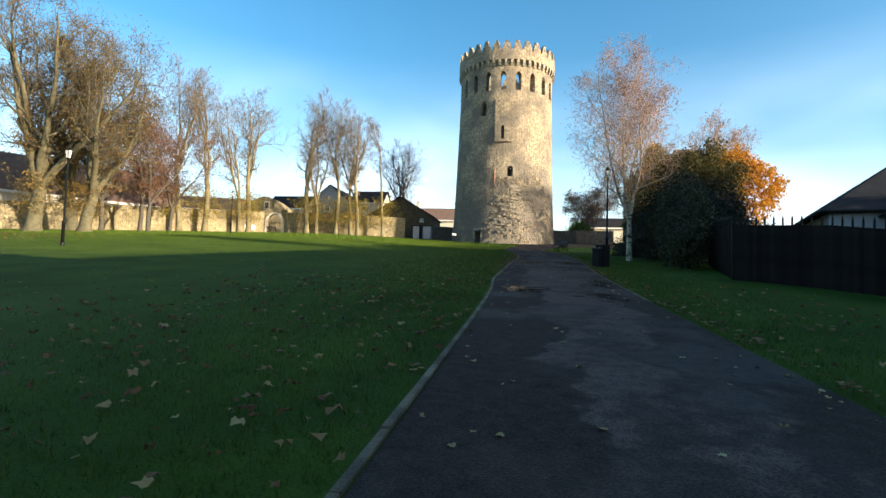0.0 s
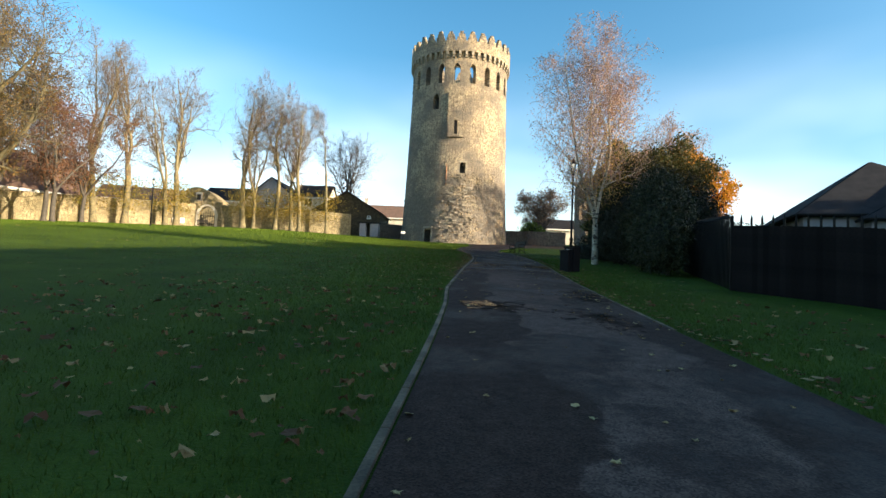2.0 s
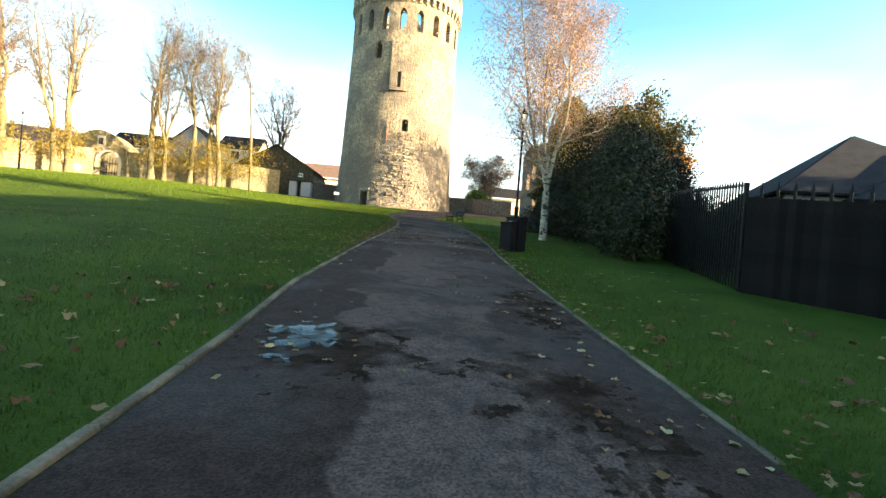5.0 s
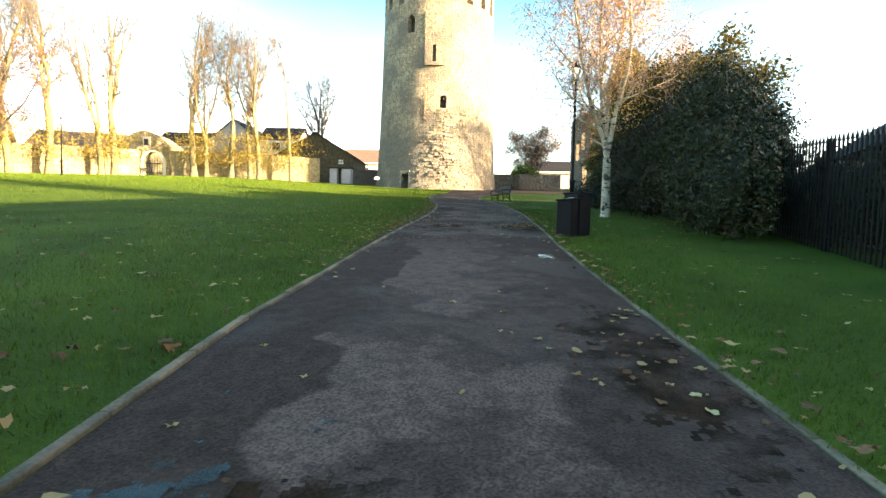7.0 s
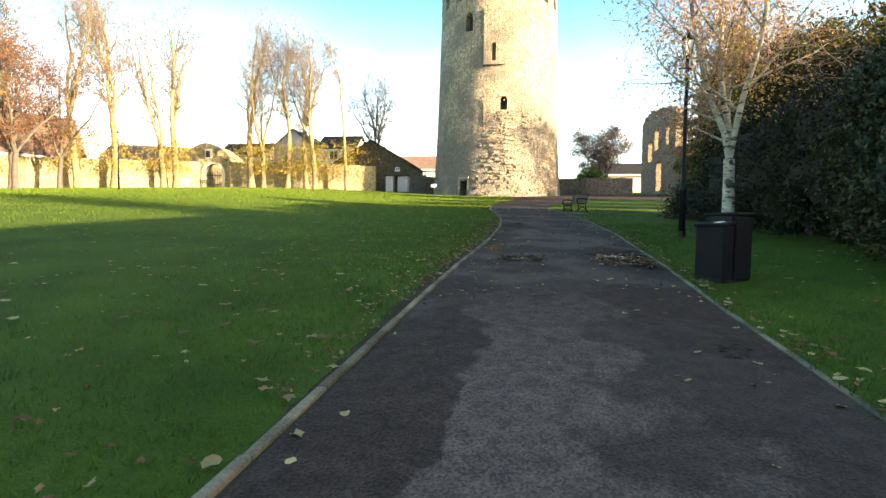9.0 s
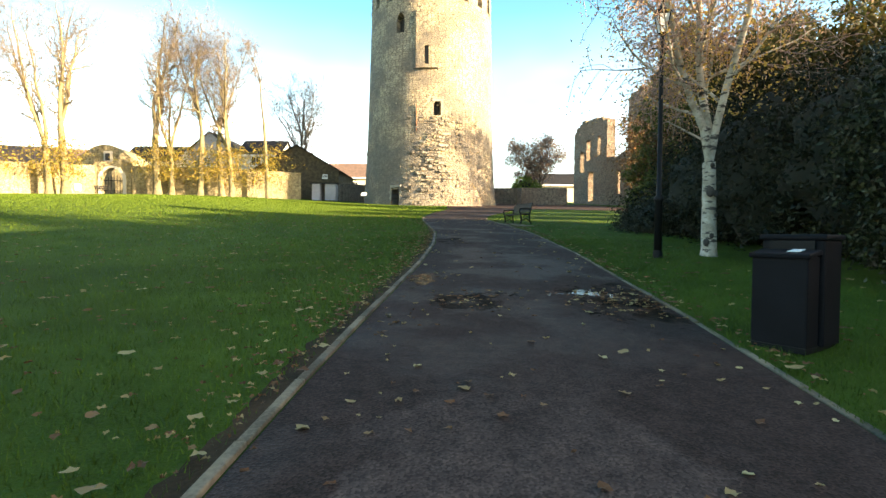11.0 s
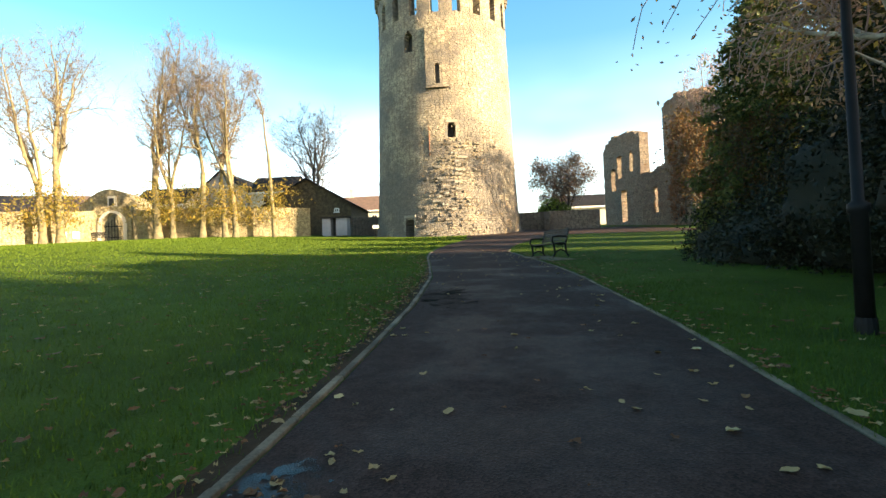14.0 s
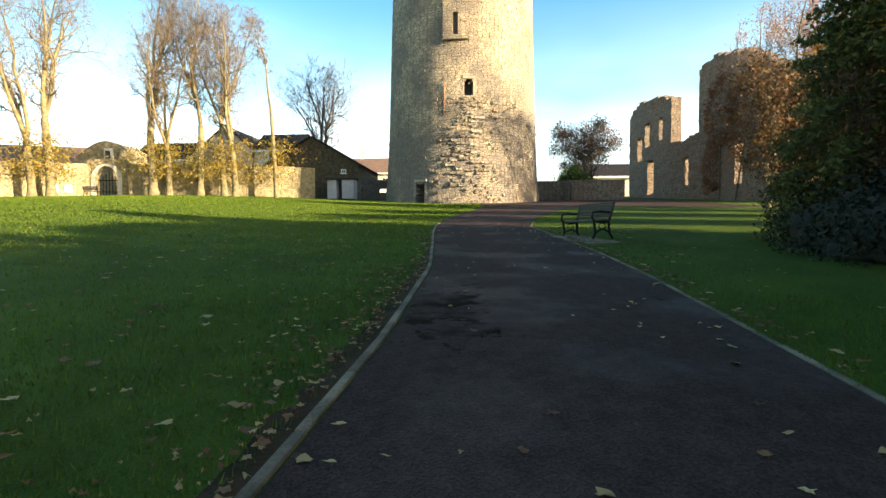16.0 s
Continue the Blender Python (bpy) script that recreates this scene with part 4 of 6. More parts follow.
for _a, _z, _w in ((-2.5, 1.42, 0.09), (-1.7, 1.38, 0.06), (-2.9, 0.3, 0.07), (-2.2, 0.45, 0.05), (-1.5, 0.9, 0.04), (-2.3, 2.0, 0.05), (0.4, 1.2, 0.07)):
    _b = bmesh.new()
    bmesh.ops.create_icosphere(_b, subdivisions=2, radius=1.0, matrix=Matrix.Translation((0.15 * math.cos(_a), 0.15 * math.sin(_a), _z)) @ Matrix.Rotation(_a, 4, "Z") @ Matrix.Diagonal((0.035, _w, _w * 1.3, 1)))
    part("bark_scar", _b, M_KNOT, birch, "black scar in the white bark", True)
_r = random.Random(8)
part("yellow_leaves", leaf_mesh("yellow_leaves", [Vector((_r.gauss(0, 0.95), _r.gauss(0, 0.95), _r.uniform(3.4, 8.2))) for _ in range(420)], 11, (0.25, 0.25, 0.3), 0.048, L_COPPER, 8), None, birch, "copper and gold leaves low in the crown", kind="stuff")

LEFTBIG = "large half-bare tree with yellow and rust leaves"
L_GOLD = leaf_mat("dull_gold_leaves", (0.2, 0.13, 0.035), (0.27, 0.15, 0.04), (0.12, 0.1, 0.03))
M_MOSSY = mat("mossy_bark", (0.13, 0.115, 0.06), (0.07, 0.06, 0.035), 0.95, 3, 0.8, 20, dist=0.03)
big_a = place(airy(LEFTBIG, M_MOSSY, M_DARKBARK, 71, 23, 0.75, 4.5, 6, 0.42, 5.0, (12, 8, 6), wig=0.28, up=0.1, crown=0.12, shape=0.6,
                   leaf=L_GOLD, per=2, lsize=0.1, lspread=0.45, shoots=L_GOLD, fine=0.02), -47.5, 44.5)
again(big_a, -49.6, 51.2, 120, 0.95)
big_b = place(airy("half-bare tree with rust-brown leaves", M_DARKBARK, M_DARKBARK, 72, 16, 0.3, 3.5, 4, 0.35, 3.6, (11, 7, 5), wig=0.28, up=0.08, crown=0.12,
                   leaf=L_RUST, per=2, lsize=0.1, lspread=0.35, fine=0.014), -48.4, 54.0)
again(big_b, -45.7, 57, 80, 0.95)
again(big_b, -44.5, 61, 160, 0.85)
again(big_b, -43.0, 55, 220, 0.9)
again(big_a, -44.0, 47.0, 300, 0.85)


round_tree = place(forked("round half-bare tree behind the low wall", M_DARKBARK, M_DARKBARK, 81, 9.3, 0.3, 2.0, 5, 0.55, 3, (8, 6, 4), 8, L_BUD, 0.12, 0.4, first=0.15, spread=0.8, upright=0.6, length=0.45), 14.6, 93)
# added at this spot for the mottled shade it throws on the tower
place(airy("bare pinkish-twigged tree beside the ruin", M_BARK, M_BTWIG, 84, 16.5, 0.32, 3, 5, 0.25, 4.2, (13, 8, 5), wig=0.25, up=0.1, crown=0.1, leaf=L_PINK, per=2, lsize=0.09, lspread=0.2, fine=0.014), 27.5, 72.5)
place(airy("slim pinkish-twigged tree behind the copper beeches", M_BARK, M_BTWIG, 85, 12.0, 0.2, 3, 3, 0.16, 1.9, (11, 6, 4), wig=0.25, up=0.1, crown=0.1, leaf=L_PINK, per=1, lsize=0.05, lspread=0.15, fine=0.012), 18.6, 60)



def bush(label, leaf, blobs, count, size, seed, category="shrub", stem=True, core=True):
    """A shrub of many leaves round a few swellings; blobs are (x, y, z, rx, ry, rz) above the foot."""
    t = thing("shrub", label, category)
    rng = np.random.default_rng(seed)
    pts = []
    for x, y, z, rx, ry, rz in blobs:
        k = max(20, int(count * (rx * ry + ry * rz + rx * rz) / sum(b[3] * b[4] + b[4] * b[5] + b[3] * b[5] for b in blobs)))
        d = rng.normal(0, 1, (k, 3))
        d /= np.linalg.norm(d, axis=1)[:, None]
        lump = np.array([1 + 0.42 * noise.noise(Vector((a * 2.6 + x, b * 2.6 + y, c * 2.6 + seed))) + 0.3 * noise.noise(Vector((a * 7, b * 7, c * 7 + seed))) for a, b, c in d])
        r = lump * np.minimum(rng.uniform(0.78, 1.04, k), 1.22 / lump)
        p = np.array([x, y, z]) + d * r[:, None] * np.array([rx, ry, rz])
        tuft = p[rng.integers(0, k, k // 14)]
        p[: k // 2] = tuft[rng.integers(0, len(tuft), k // 2)] + rng.normal(0, 1.6 * size, (k // 2, 3))
        pts.append(p[p[:, 2] > 0.05])
    pts = np.concatenate(pts)
    if stem:
        for x, y, z, rx, ry, rz in blobs:
            bm = bmesh.new()
            bm_tube(bm, [(x * 0.6, y * 0.6, -0.2), (x * 0.8, y * 0.8, z * 0.5), (x, y, z)], [0.1, 0.07, 0.04], 6)
            part("stem", bm, M_DARKBARK, t)
    # dark solid inside each swelling stands for the shade between the leaves
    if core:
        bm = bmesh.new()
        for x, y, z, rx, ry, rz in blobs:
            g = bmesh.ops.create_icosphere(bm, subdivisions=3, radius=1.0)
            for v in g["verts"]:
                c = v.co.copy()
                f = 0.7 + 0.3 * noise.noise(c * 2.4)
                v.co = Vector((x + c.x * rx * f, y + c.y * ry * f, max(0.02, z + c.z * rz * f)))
        part("shade_core", bm, M_CORE, t, "", True, kind="stuff")
    part("foliage", leaf_mesh("foliage", [tuple(p) for p in pts], 3, (0.09, 0.09, 0.09), size, leaf, seed), None, t, kind="stuff")
    return t


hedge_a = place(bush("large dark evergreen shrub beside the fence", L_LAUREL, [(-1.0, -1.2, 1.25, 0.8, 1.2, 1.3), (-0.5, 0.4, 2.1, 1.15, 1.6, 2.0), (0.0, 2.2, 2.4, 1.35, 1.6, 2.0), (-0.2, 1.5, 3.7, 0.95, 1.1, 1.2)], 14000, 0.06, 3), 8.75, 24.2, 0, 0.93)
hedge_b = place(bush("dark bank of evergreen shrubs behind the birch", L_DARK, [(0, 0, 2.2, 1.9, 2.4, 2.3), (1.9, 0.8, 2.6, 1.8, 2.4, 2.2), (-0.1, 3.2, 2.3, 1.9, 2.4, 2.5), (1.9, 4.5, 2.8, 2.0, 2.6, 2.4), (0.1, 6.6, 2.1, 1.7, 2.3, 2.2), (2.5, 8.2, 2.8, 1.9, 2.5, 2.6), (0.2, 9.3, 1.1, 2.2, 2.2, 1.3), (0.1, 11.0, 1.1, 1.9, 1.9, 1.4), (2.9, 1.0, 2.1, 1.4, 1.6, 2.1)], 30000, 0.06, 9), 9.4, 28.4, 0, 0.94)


def conifer(label, leaf, seed, height, reach, boughs=120):
    """An evergreen with layered, drooping boughs of feathery sprays."""
    t = thing("tree", label, "conifer")
    rng = random.Random(seed)
    limbs = [([Vector((0, 0, -0.2)), Vector((0.05, 0, height * 0.5)), Vector((0, 0.05, height))], [0.2, 0.13, 0.02], 0)]
    sprays = []
    for k in range(boughs):
        u = (k + rng.random()) / boughs
        z, az = 0.4 + (height - 0.7) * u, 2.4 * k + rng.uniform(-0.4, 0.4)
        L = reach * (1 - u) ** 0.6 * rng.uniform(0.6, 1.15) + 0.3
        d = Vector((math.cos(az), math.sin(az), 0))
        pts = [Vector((0, 0, z)) + d * L * f + Vector((0, 0, 0.25 * L * f - 0.45 * L * f * f)) for f in (0, 0.35, 0.7, 1.0)]
        limbs.append((pts, [0.04, 0.03, 0.02, 0.008], 1))
        side = Vector((-d.y, d.x, 0))
        for _ in range(int(26 * L)):
            f = rng.uniform(0.25, 1.0)
            sprays.append(Vector((0, 0, z)) + d * L * f + side * rng.gauss(0, 0.2 * L * (1.15 - f)) + Vector((0, 0, 0.25 * L * f - 0.45 * L * f * f + rng.gauss(0, 0.05))))
    part("trunk", limb_mesh("trunk", limbs, M_DARKBARK, 0, 1), None, t)
    part("foliage", leaf_mesh("foliage", sprays, 7, (0.13, 0.13, 0.05), 0.075, leaf, seed), None, t, kind="stuff")
    return t


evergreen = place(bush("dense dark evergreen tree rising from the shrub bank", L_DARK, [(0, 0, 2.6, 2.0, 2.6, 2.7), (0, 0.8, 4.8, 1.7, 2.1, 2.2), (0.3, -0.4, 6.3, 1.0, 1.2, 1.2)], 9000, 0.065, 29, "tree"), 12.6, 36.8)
# extra copies added to keep the sun off the right-hand lawn
again(evergreen, 15.6, 45.5, 70, 0.95)
again(evergreen, 16.4, 51.0, 160, 0.95)
again(evergreen, 19.0, 56.5, 250, 0.9)
L_FIR = leaf_mat("feathery_fir_sprays", (0.035, 0.05, 0.014), (0.17, 0.17, 0.045), (0.08, 0.1, 0.025), 0.6, 0.3)
L_COPPERY = leaf_mat("coppery_beech_leaves", (0.11, 0.045, 0.02), (0.2, 0.1, 0.035), (0.07, 0.055, 0.02), 0.6, 0.3)
place(conifer("feathery green conifer with layered drooping boughs, on the lawn's edge", L_FIR, 13, 9.0, 2.45, 170), 11.2, 40.6)
place(airy("coppery leaved young beech among the dark shrubs", M_DARKBARK, M_DARKBARK, 61, 5.4, 0.09, 0.6, 4, 0.25, 1.4, (9, 5, 3), wig=0.22, up=0.05, crown=0.05, shape=0.3,
           leaf=L_COPPERY, per=4, lsize=0.07, lspread=0.2), 11.6, 45.0)
place(airy("coppery leaved young beech among the dark shrubs", M_DARKBARK, M_DARKBARK, 62, 4.3, 0.09, 0.6, 3, 0.25, 1.0, (9, 5, 3), wig=0.22, up=0.05, crown=0.05, shape=0.3,
           leaf=L_COPPERY, per=3, lsize=0.06, lspread=0.2), 10.3, 39.8)
place(bush("rust-tinted creeper over the end of the ruin", L_RUST, [(0, 0, 9.0, 1.3, 2.6, 4.2), (0.6, -4.5, 8.0, 1.3, 3.0, 5.0), (0.0, 1.5, 3.4, 1.0, 1.8, 3.2)], 7000, 0.1, 21, "climbing plant", True, False), 26.2, 84.0)
autumn = place(bush("full orange-leaved autumn tree behind the dark shrubs", L_ORANGE, [(0, 0, 6.2, 3.8, 3.4, 3.6), (-1.6, 0, 8.2, 2.6, 2.4, 2.4), (1.8, 0, 7.2, 2.6, 2.4, 2.3), (-0.4, 0, 9.4, 1.8, 1.8, 1.6)], 6500, 0.15, 91, "tree", True, False), 24.9, 59.0, 0, 1.03)
place(forked("olive and rust leaved tree behind the birch", M_DARKBARK, M_DARKBARK, 92, 6.6, 0.2, 1.2, 6, 0.4, 2, (15, 8), 24, L_OLIVE, 0.09, 0.28, first=0.05, spread=0.8, upright=0.5, length=0.36), 11.6, 33.5)
place(bush("rounded green shrub by the low wall", L_GREEN, [(0, 0, 1.9, 2.2, 1.8, 1.9), (1.5, 0, 1.4, 1.6, 1.5, 1.5)], 2500, 0.12, 17), 12.0, 91.8)

# unseen masses added beside and behind the path to cut the skylight
belt = place(bush("unseen evergreen mass added to hold back the bright sky", L_DARK, [(0, 0, 5, 3.5, 4.5, 5), (0.5, 0, 9, 3, 3.8, 4), (0, 5, 5, 3.2, 4, 4.6)], 2500, 0.25, 33), 17.5, -1.0)
again(belt, 18.0, -11, 30)
again(belt, 19.0, -21, 160)
again(belt, 10.0, -24, 80)
again(belt, 0.0, -27, 200)
again(belt, -12.0, -28, 20)

# unseen tree added beside the tall blocks to carry their shadow further
place(bush("unseen dark evergreen added to extend the lawn shade", L_DARK, [(0, 0, 5, 2.6, 3.0, 5), (0.3, 0, 10, 2.2, 2.6, 4)], 2500, 0.2, 35), 35.5, 20.5)
place(bush("low ivy and brambles behind the steel fence", L_DARK, [(0, -1.8, 0.8, 0.4, 1.4, 0.9), (0.5, 0.2, 0.9, 0.4, 1.6, 1.0), (1.0, 2.2, 1.0, 0.5, 1.5, 1.2)], 4000, 0.06, 51), 9.0, 21.2)


# ---- boundary wall, ruins, houses ----
WEST = [(-66, 38), (-49.5, 62), (-39.8, 77.0)]
wall_run("wall_west", WEST, 3.3, 0.6, M_WALL, "long sunlit garden wall of yellowish rubble stone")
wall_run("wall_north_west", [(-36.3, 78.1), (-26, 79.5), (-17.5, 82.5)], 3.3, 0.6, M_WALL, "sunlit garden wall of yellowish rubble stone with tree shadows")
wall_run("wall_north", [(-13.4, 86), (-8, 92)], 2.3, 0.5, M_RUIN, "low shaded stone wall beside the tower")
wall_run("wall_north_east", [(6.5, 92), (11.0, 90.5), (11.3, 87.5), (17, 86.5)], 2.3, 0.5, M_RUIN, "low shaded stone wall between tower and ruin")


def gate_arch():
    """The raised gate with a pointed arch in pale dressed stone."""
    t = thing("arched_gateway", "pointed stone gateway with pale dressed surround in the garden wall", "gateway")
    t.matrix_basis = Matrix.Translation((-38.0, 77.6, gz(-38, 77.6))) @ Matrix.Rotation(radians(10), 4, "Z")
    bm = bmesh.new()
    w, spring, top, wall_h = 1.15, 1.7, 3.05, 3.75
    pts = [(-w, 0), (-w, spring)]
    for i in range(1, 6):
        a = i / 6
        pts.append((-w * (1 - a ** 1.6), spring + (top - spring) * math.sin(a * math.pi / 2)))
    pts.append((0, top))
    pts += [(-x, z) for x, z in pts[-2::-1]]

    def ring(outer, inner, y0, y1):
        n = len(inner)
        vo = [[bm.verts.new((x, y, z)) for x, z in outer] for y in (y0, y1)]
        vi = [[bm.verts.new((x, y, z)) for x, z in inner] for y in (y0, y1)]
        for i in range(n - 1):
            for q, w2 in ((vo, vo), (vi, vi)):
                bm.faces.new((q[0][i], q[0][i + 1], q[1][i + 1], q[1][i]))
            for s in (0, 1):
                bm.faces.new((vo[s][i], vo[s][i + 1], vi[s][i + 1], vi[s][i]))

    outer = [(max(-2.0, min(2.0, x * 1.75)), wall_h if abs(x) < w * 0.99 and z > spring + 0.3 else min(z * 1.25, wall_h)) for x, z in pts]
    ring(outer, pts, -0.4, 0.4)
    part("wall", bm, M_WALL, t, "rubble stone round the arch")
    bm = bmesh.new()
    sur = [(x * 1.32, z * 1.08 if z > spring else z) for x, z in pts]
    ring(sur, [(x, z) for x, z in pts], -0.46, -0.3)
    part("surround", bm, M_RENDER, t, "pale dressed arch surround")
    for k in range(7):
        x = -0.95 + k * 0.317
        bm = bmesh.new()
        bm_box(bm, (0.05, 0.05, 2.6 - abs(x) * 0.9), (x, 0.1, (2.6 - abs(x) * 0.9) / 2))
        part("gate_bar", bm, M_BLACK, t)
    for z in (0.4, 1.6):
        bm = bmesh.new()
        bm_box(bm, (2.2, 0.06, 0.08), (0, 0.1, z))
        part("gate_rail", bm, M_BLACK, t)


gate_arch()


def wall_window():
    """A blind pointed window with a pale dressed surround, set on the garden wall."""
    t = thing("arched_window", "blocked pointed window with a pale stone surround in the garden wall", "window", Matrix.Translation((-49.4, 62.75, gz(-49.4, 62.75) + 0.9)) @ Matrix.Rotation(radians(57), 4, "Z"))
    arc = [(-0.55, 0), (-0.55, 1.1), (-0.42, 1.5), (-0.2, 1.78), (0, 1.9), (0.2, 1.78), (0.42, 1.5), (0.55, 1.1), (0.55, 0)]
    for name, k0, k1, y0, y1, m in (("surround", 1.0, 1.45, -0.42, -0.2, M_RENDER), ("infill", 0.0, 1.0, -0.34, -0.2, M_DRESS)):
        bm = bmesh.new()
        q = [[bm.verts.new((x * k, y, 0.9 + (z - 0.9) * (k if k > 1 else 1) if k else 0.9)) for x, z in arc] for k in (k0 or 0.001, k1) for y in (y0, y1)]
        for i in range(len(arc) - 1):
            for a, b in ((q[0], q[2]), (q[2], q[3]), (q[0], q[1])):
                bm.faces.new((a[i], a[i + 1], b[i + 1], b[i]))
        part(name, bm, m, t)


wall_window()


def roof_slab(name, quad, material, parent, thick=0.12, label=""):
    """A roof plane with thickness from four corners."""
    bm = bmesh.new()
    q = [Vector(v) for v in quad]
    nrm = (q[1] - q[0]).cross(q[-1] - q[0]).normalized() * thick
    if nrm.z < 0:
        nrm = -nrm
    hi = [bm.verts.new(v + nrm) for v in q]
    lo = [bm.verts.new(v) for v in q]
    k = len(q)
    bm.faces.new(hi)
    bm.faces.new(lo[::-1])
    for i in range(k):
        bm.faces.new((lo[i], lo[(i + 1) % k], hi[(i + 1) % k], hi[i]))
    return part(name, bm, material, parent, label)


def window_part(t, x, y, z, w, h, facing=(0, -1), rows=1, cols=2):
    """A casement set in a wall: frame, panes, sill; facing is the wall's outward normal."""
    ang = math.atan2(facing[0], -facing[1])
    m = Matrix.Translation((x, y, z)) @ Matrix.Rotation(ang, 4, "Z")
    bm = bmesh.new()
    for sx in (-1, 1):
        bm_box(bm, (0.08, 0.1, h), (sx * (w / 2 - 0.04), 0, 0))
    for sz in (-1, 1):
        bm_box(bm, (w - 0.16, 0.1, 0.08), (0, 0, sz * (h / 2 - 0.04)))
    for i in range(1, cols):
        bm_box(bm, (0.06, 0.08, h - 0.16), (-w / 2 + w * i / cols, 0, 0))
    for i in range(1, rows):
        bm_box(bm, (w - 0.16, 0.07, 0.05), (0, 0, -h / 2 + h * i / rows))
    win = part("window", bm, M_WHITE, t)
    win.matrix_basis = m
    bm = bmesh.new()
    bm_box(bm, (w - 0.16, 0.02, h - 0.16), (0, 0.01, 0))
    part("pane", bm, M_GLASS, win)
    bm = bmesh.new()
    bm_box(bm, (w + 0.2, 0.2, 0.07), (0, -0.05, -h / 2 - 0.03))
    part("window_sill", bm, M_WHITE, win)


def gable_house(label, x0, x1, y0, y1, z0, eave, ridge, along, wall_mat, roof_mat, windows=(), chimney=None, turn=0.0):
    """A house with a pitched roof; along 'x' or 'y' names the ridge's direction."""
    cx, cy = (x0 + x1) / 2, (y0 + y1) / 2
    t = thing("house", label, "house", Matrix.Translation((cx, cy, 0)) @ Matrix.Rotation(radians(turn), 4, "Z"))
    X0, X1, Y0, Y1 = x0 - cx, x1 - cx, y0 - cy, y1 - cy
    bm = bmesh.new()
    if along == "y":
        prof = [(X0, z0), (X1, z0), (X1, eave), (0, ridge), (X0, eave)]
        a = [bm.verts.new((x, Y0, z)) for x, z in prof]
        b = [bm.verts.new((x, Y1, z)) for x, z in prof]
    else:
        prof = [(Y0, z0), (Y1, z0), (Y1, eave), (0, ridge), (Y0, eave)]
        a = [bm.verts.new((X0, y, z)) for y, z in prof]
        b = [bm.verts.new((X1, y, z)) for y, z in prof]
    bm.faces.new(a)
    bm.faces.new(b)
    for i in (0, 1, 4):
        bm.faces.new((a[i], a[(i + 1) % 5], b[(i + 1) % 5], b[i]))
    part("wall", bm, wall_mat, t)
    o = 0.35
    s = (ridge - eave) / ((X1 - X0) / 2 if along == "y" else (Y1 - Y0) / 2)
    if along == "y":
        roof_slab("roof", [(X0 - o, Y0 - o, eave - s * o), (0, Y0 - o, ridge), (0, Y1 + o, ridge), (X0 - o, Y1 + o, eave - s * o)], roof_mat, t)
        roof_slab("roof", [(X1 + o, Y0 - o, eave - s * o), (0, Y0 - o, ridge), (0, Y1 + o, ridge), (X1 + o, Y1 + o, eave - s * o)], roof_mat, t)
    else:
        roof_slab("roof", [(X0 - o, Y0 - o, eave - s * o), (X0 - o, 0, ridge), (X1 + o, 0, ridge), (X1 + o, Y0 - o, eave - s * o)], roof_mat, t)
        roof_slab("roof", [(X0 - o, Y1 + o, eave - s * o), (X0 - o, 0, ridge), (X1 + o, 0, ridge), (X1 + o, Y1 + o, eave - s * o)], roof_mat, t)
        for yy in (Y0 - o - 0.06,):
            bm = bmesh.new()
            bm_box(bm, (X1 - X0 + 2 * o, 0.12, 0.3), (0, yy, eave - s * o - 0.06))
            part("gutter_board", bm, M_WHITE, t, "white fascia board")
    for wx, wz, ww, wh in windows:
        window_part(t, wx - cx, Y0 - 0.02, wz, ww, wh)
    if chimney:
        bm = bmesh.new()
        px, py, pz = chimney[0] - cx, chimney[1] - cy, chimney[2]
        bm_box(bm, (0.9, 0.7, 2.2), (px, py, pz - 1.0))
        bm_box(bm, (1.05, 0.85, 0.2), (px, py, pz + 0.0))
        ch = part("chimney", bm, M_RENDER, t)
        for dx in (-0.22, 0.22):
            bm = bmesh.new()
            bm_tube(bm, [(px + dx, py, pz + 0.08), (px + dx, py, pz + 0.5)], [0.13, 0.1], 10)
            part("chimney_pot", bm, M_BRICK, ch)
    return t


gable_house("pale rendered house with a slate roof behind the garden wall", -41.5, -33.4, 100.5, 112, 6, 16.4, 19.8, "y", M_GREYWALL, M_SLATE, [(-38, 15.0, 1.1, 1.4)])
gable_house("cream rendered house wing with a slate roof and a white-framed window", -33.2, -26.5, 101, 109, 6, 16.4, 19.2, "x", M_RENDER, M_SLATE, [(-30.2, 15.3, 1.6, 1.5)])
gable_house("dark ivy-grown outbuilding with a gable", -24.9, -13.6, 86.5, 97, 6, 12.0, 15.3, "y", M_IVY, M_SLATE, [(-15.4, 11.2, 0.6, 0.5)])
gable_house("low cream house with a brown tiled roof and chimney", -34, -8, 131, 140, 6, 16.4, 19.8, "x", M_RENDER, M_TILE, [(-19.5, 14.6, 1.2, 1.2)], (-25.4, 135.5, 21.4))
gable_house("small white house with a grey roof beyond the low wall", 17, 32, 118, 126, 6, 13.8, 16.2, "x", M_RENDER, M_SLATE, [(22, 12.7, 1.2, 1.0)])
gable_house("long brown-roofed building behind the garden wall", -76.5, -46.5, 54, 64, 3, 10.6, 15.6, "x", M_RENDER, M_TILE, (), None, 56)
gable_house("low building with a mottled tile roof behind the gateway", -62, -46, 86, 95, 4, 12.6, 15.2, "x", M_RENDER, M_TILE, (), None, 20)
gable_house("building with a dark slate roof behind the garden wall", -49, -41, 96, 104, 4, 14.4, 17.2, "x", M_RENDER, M_SLATE, ())


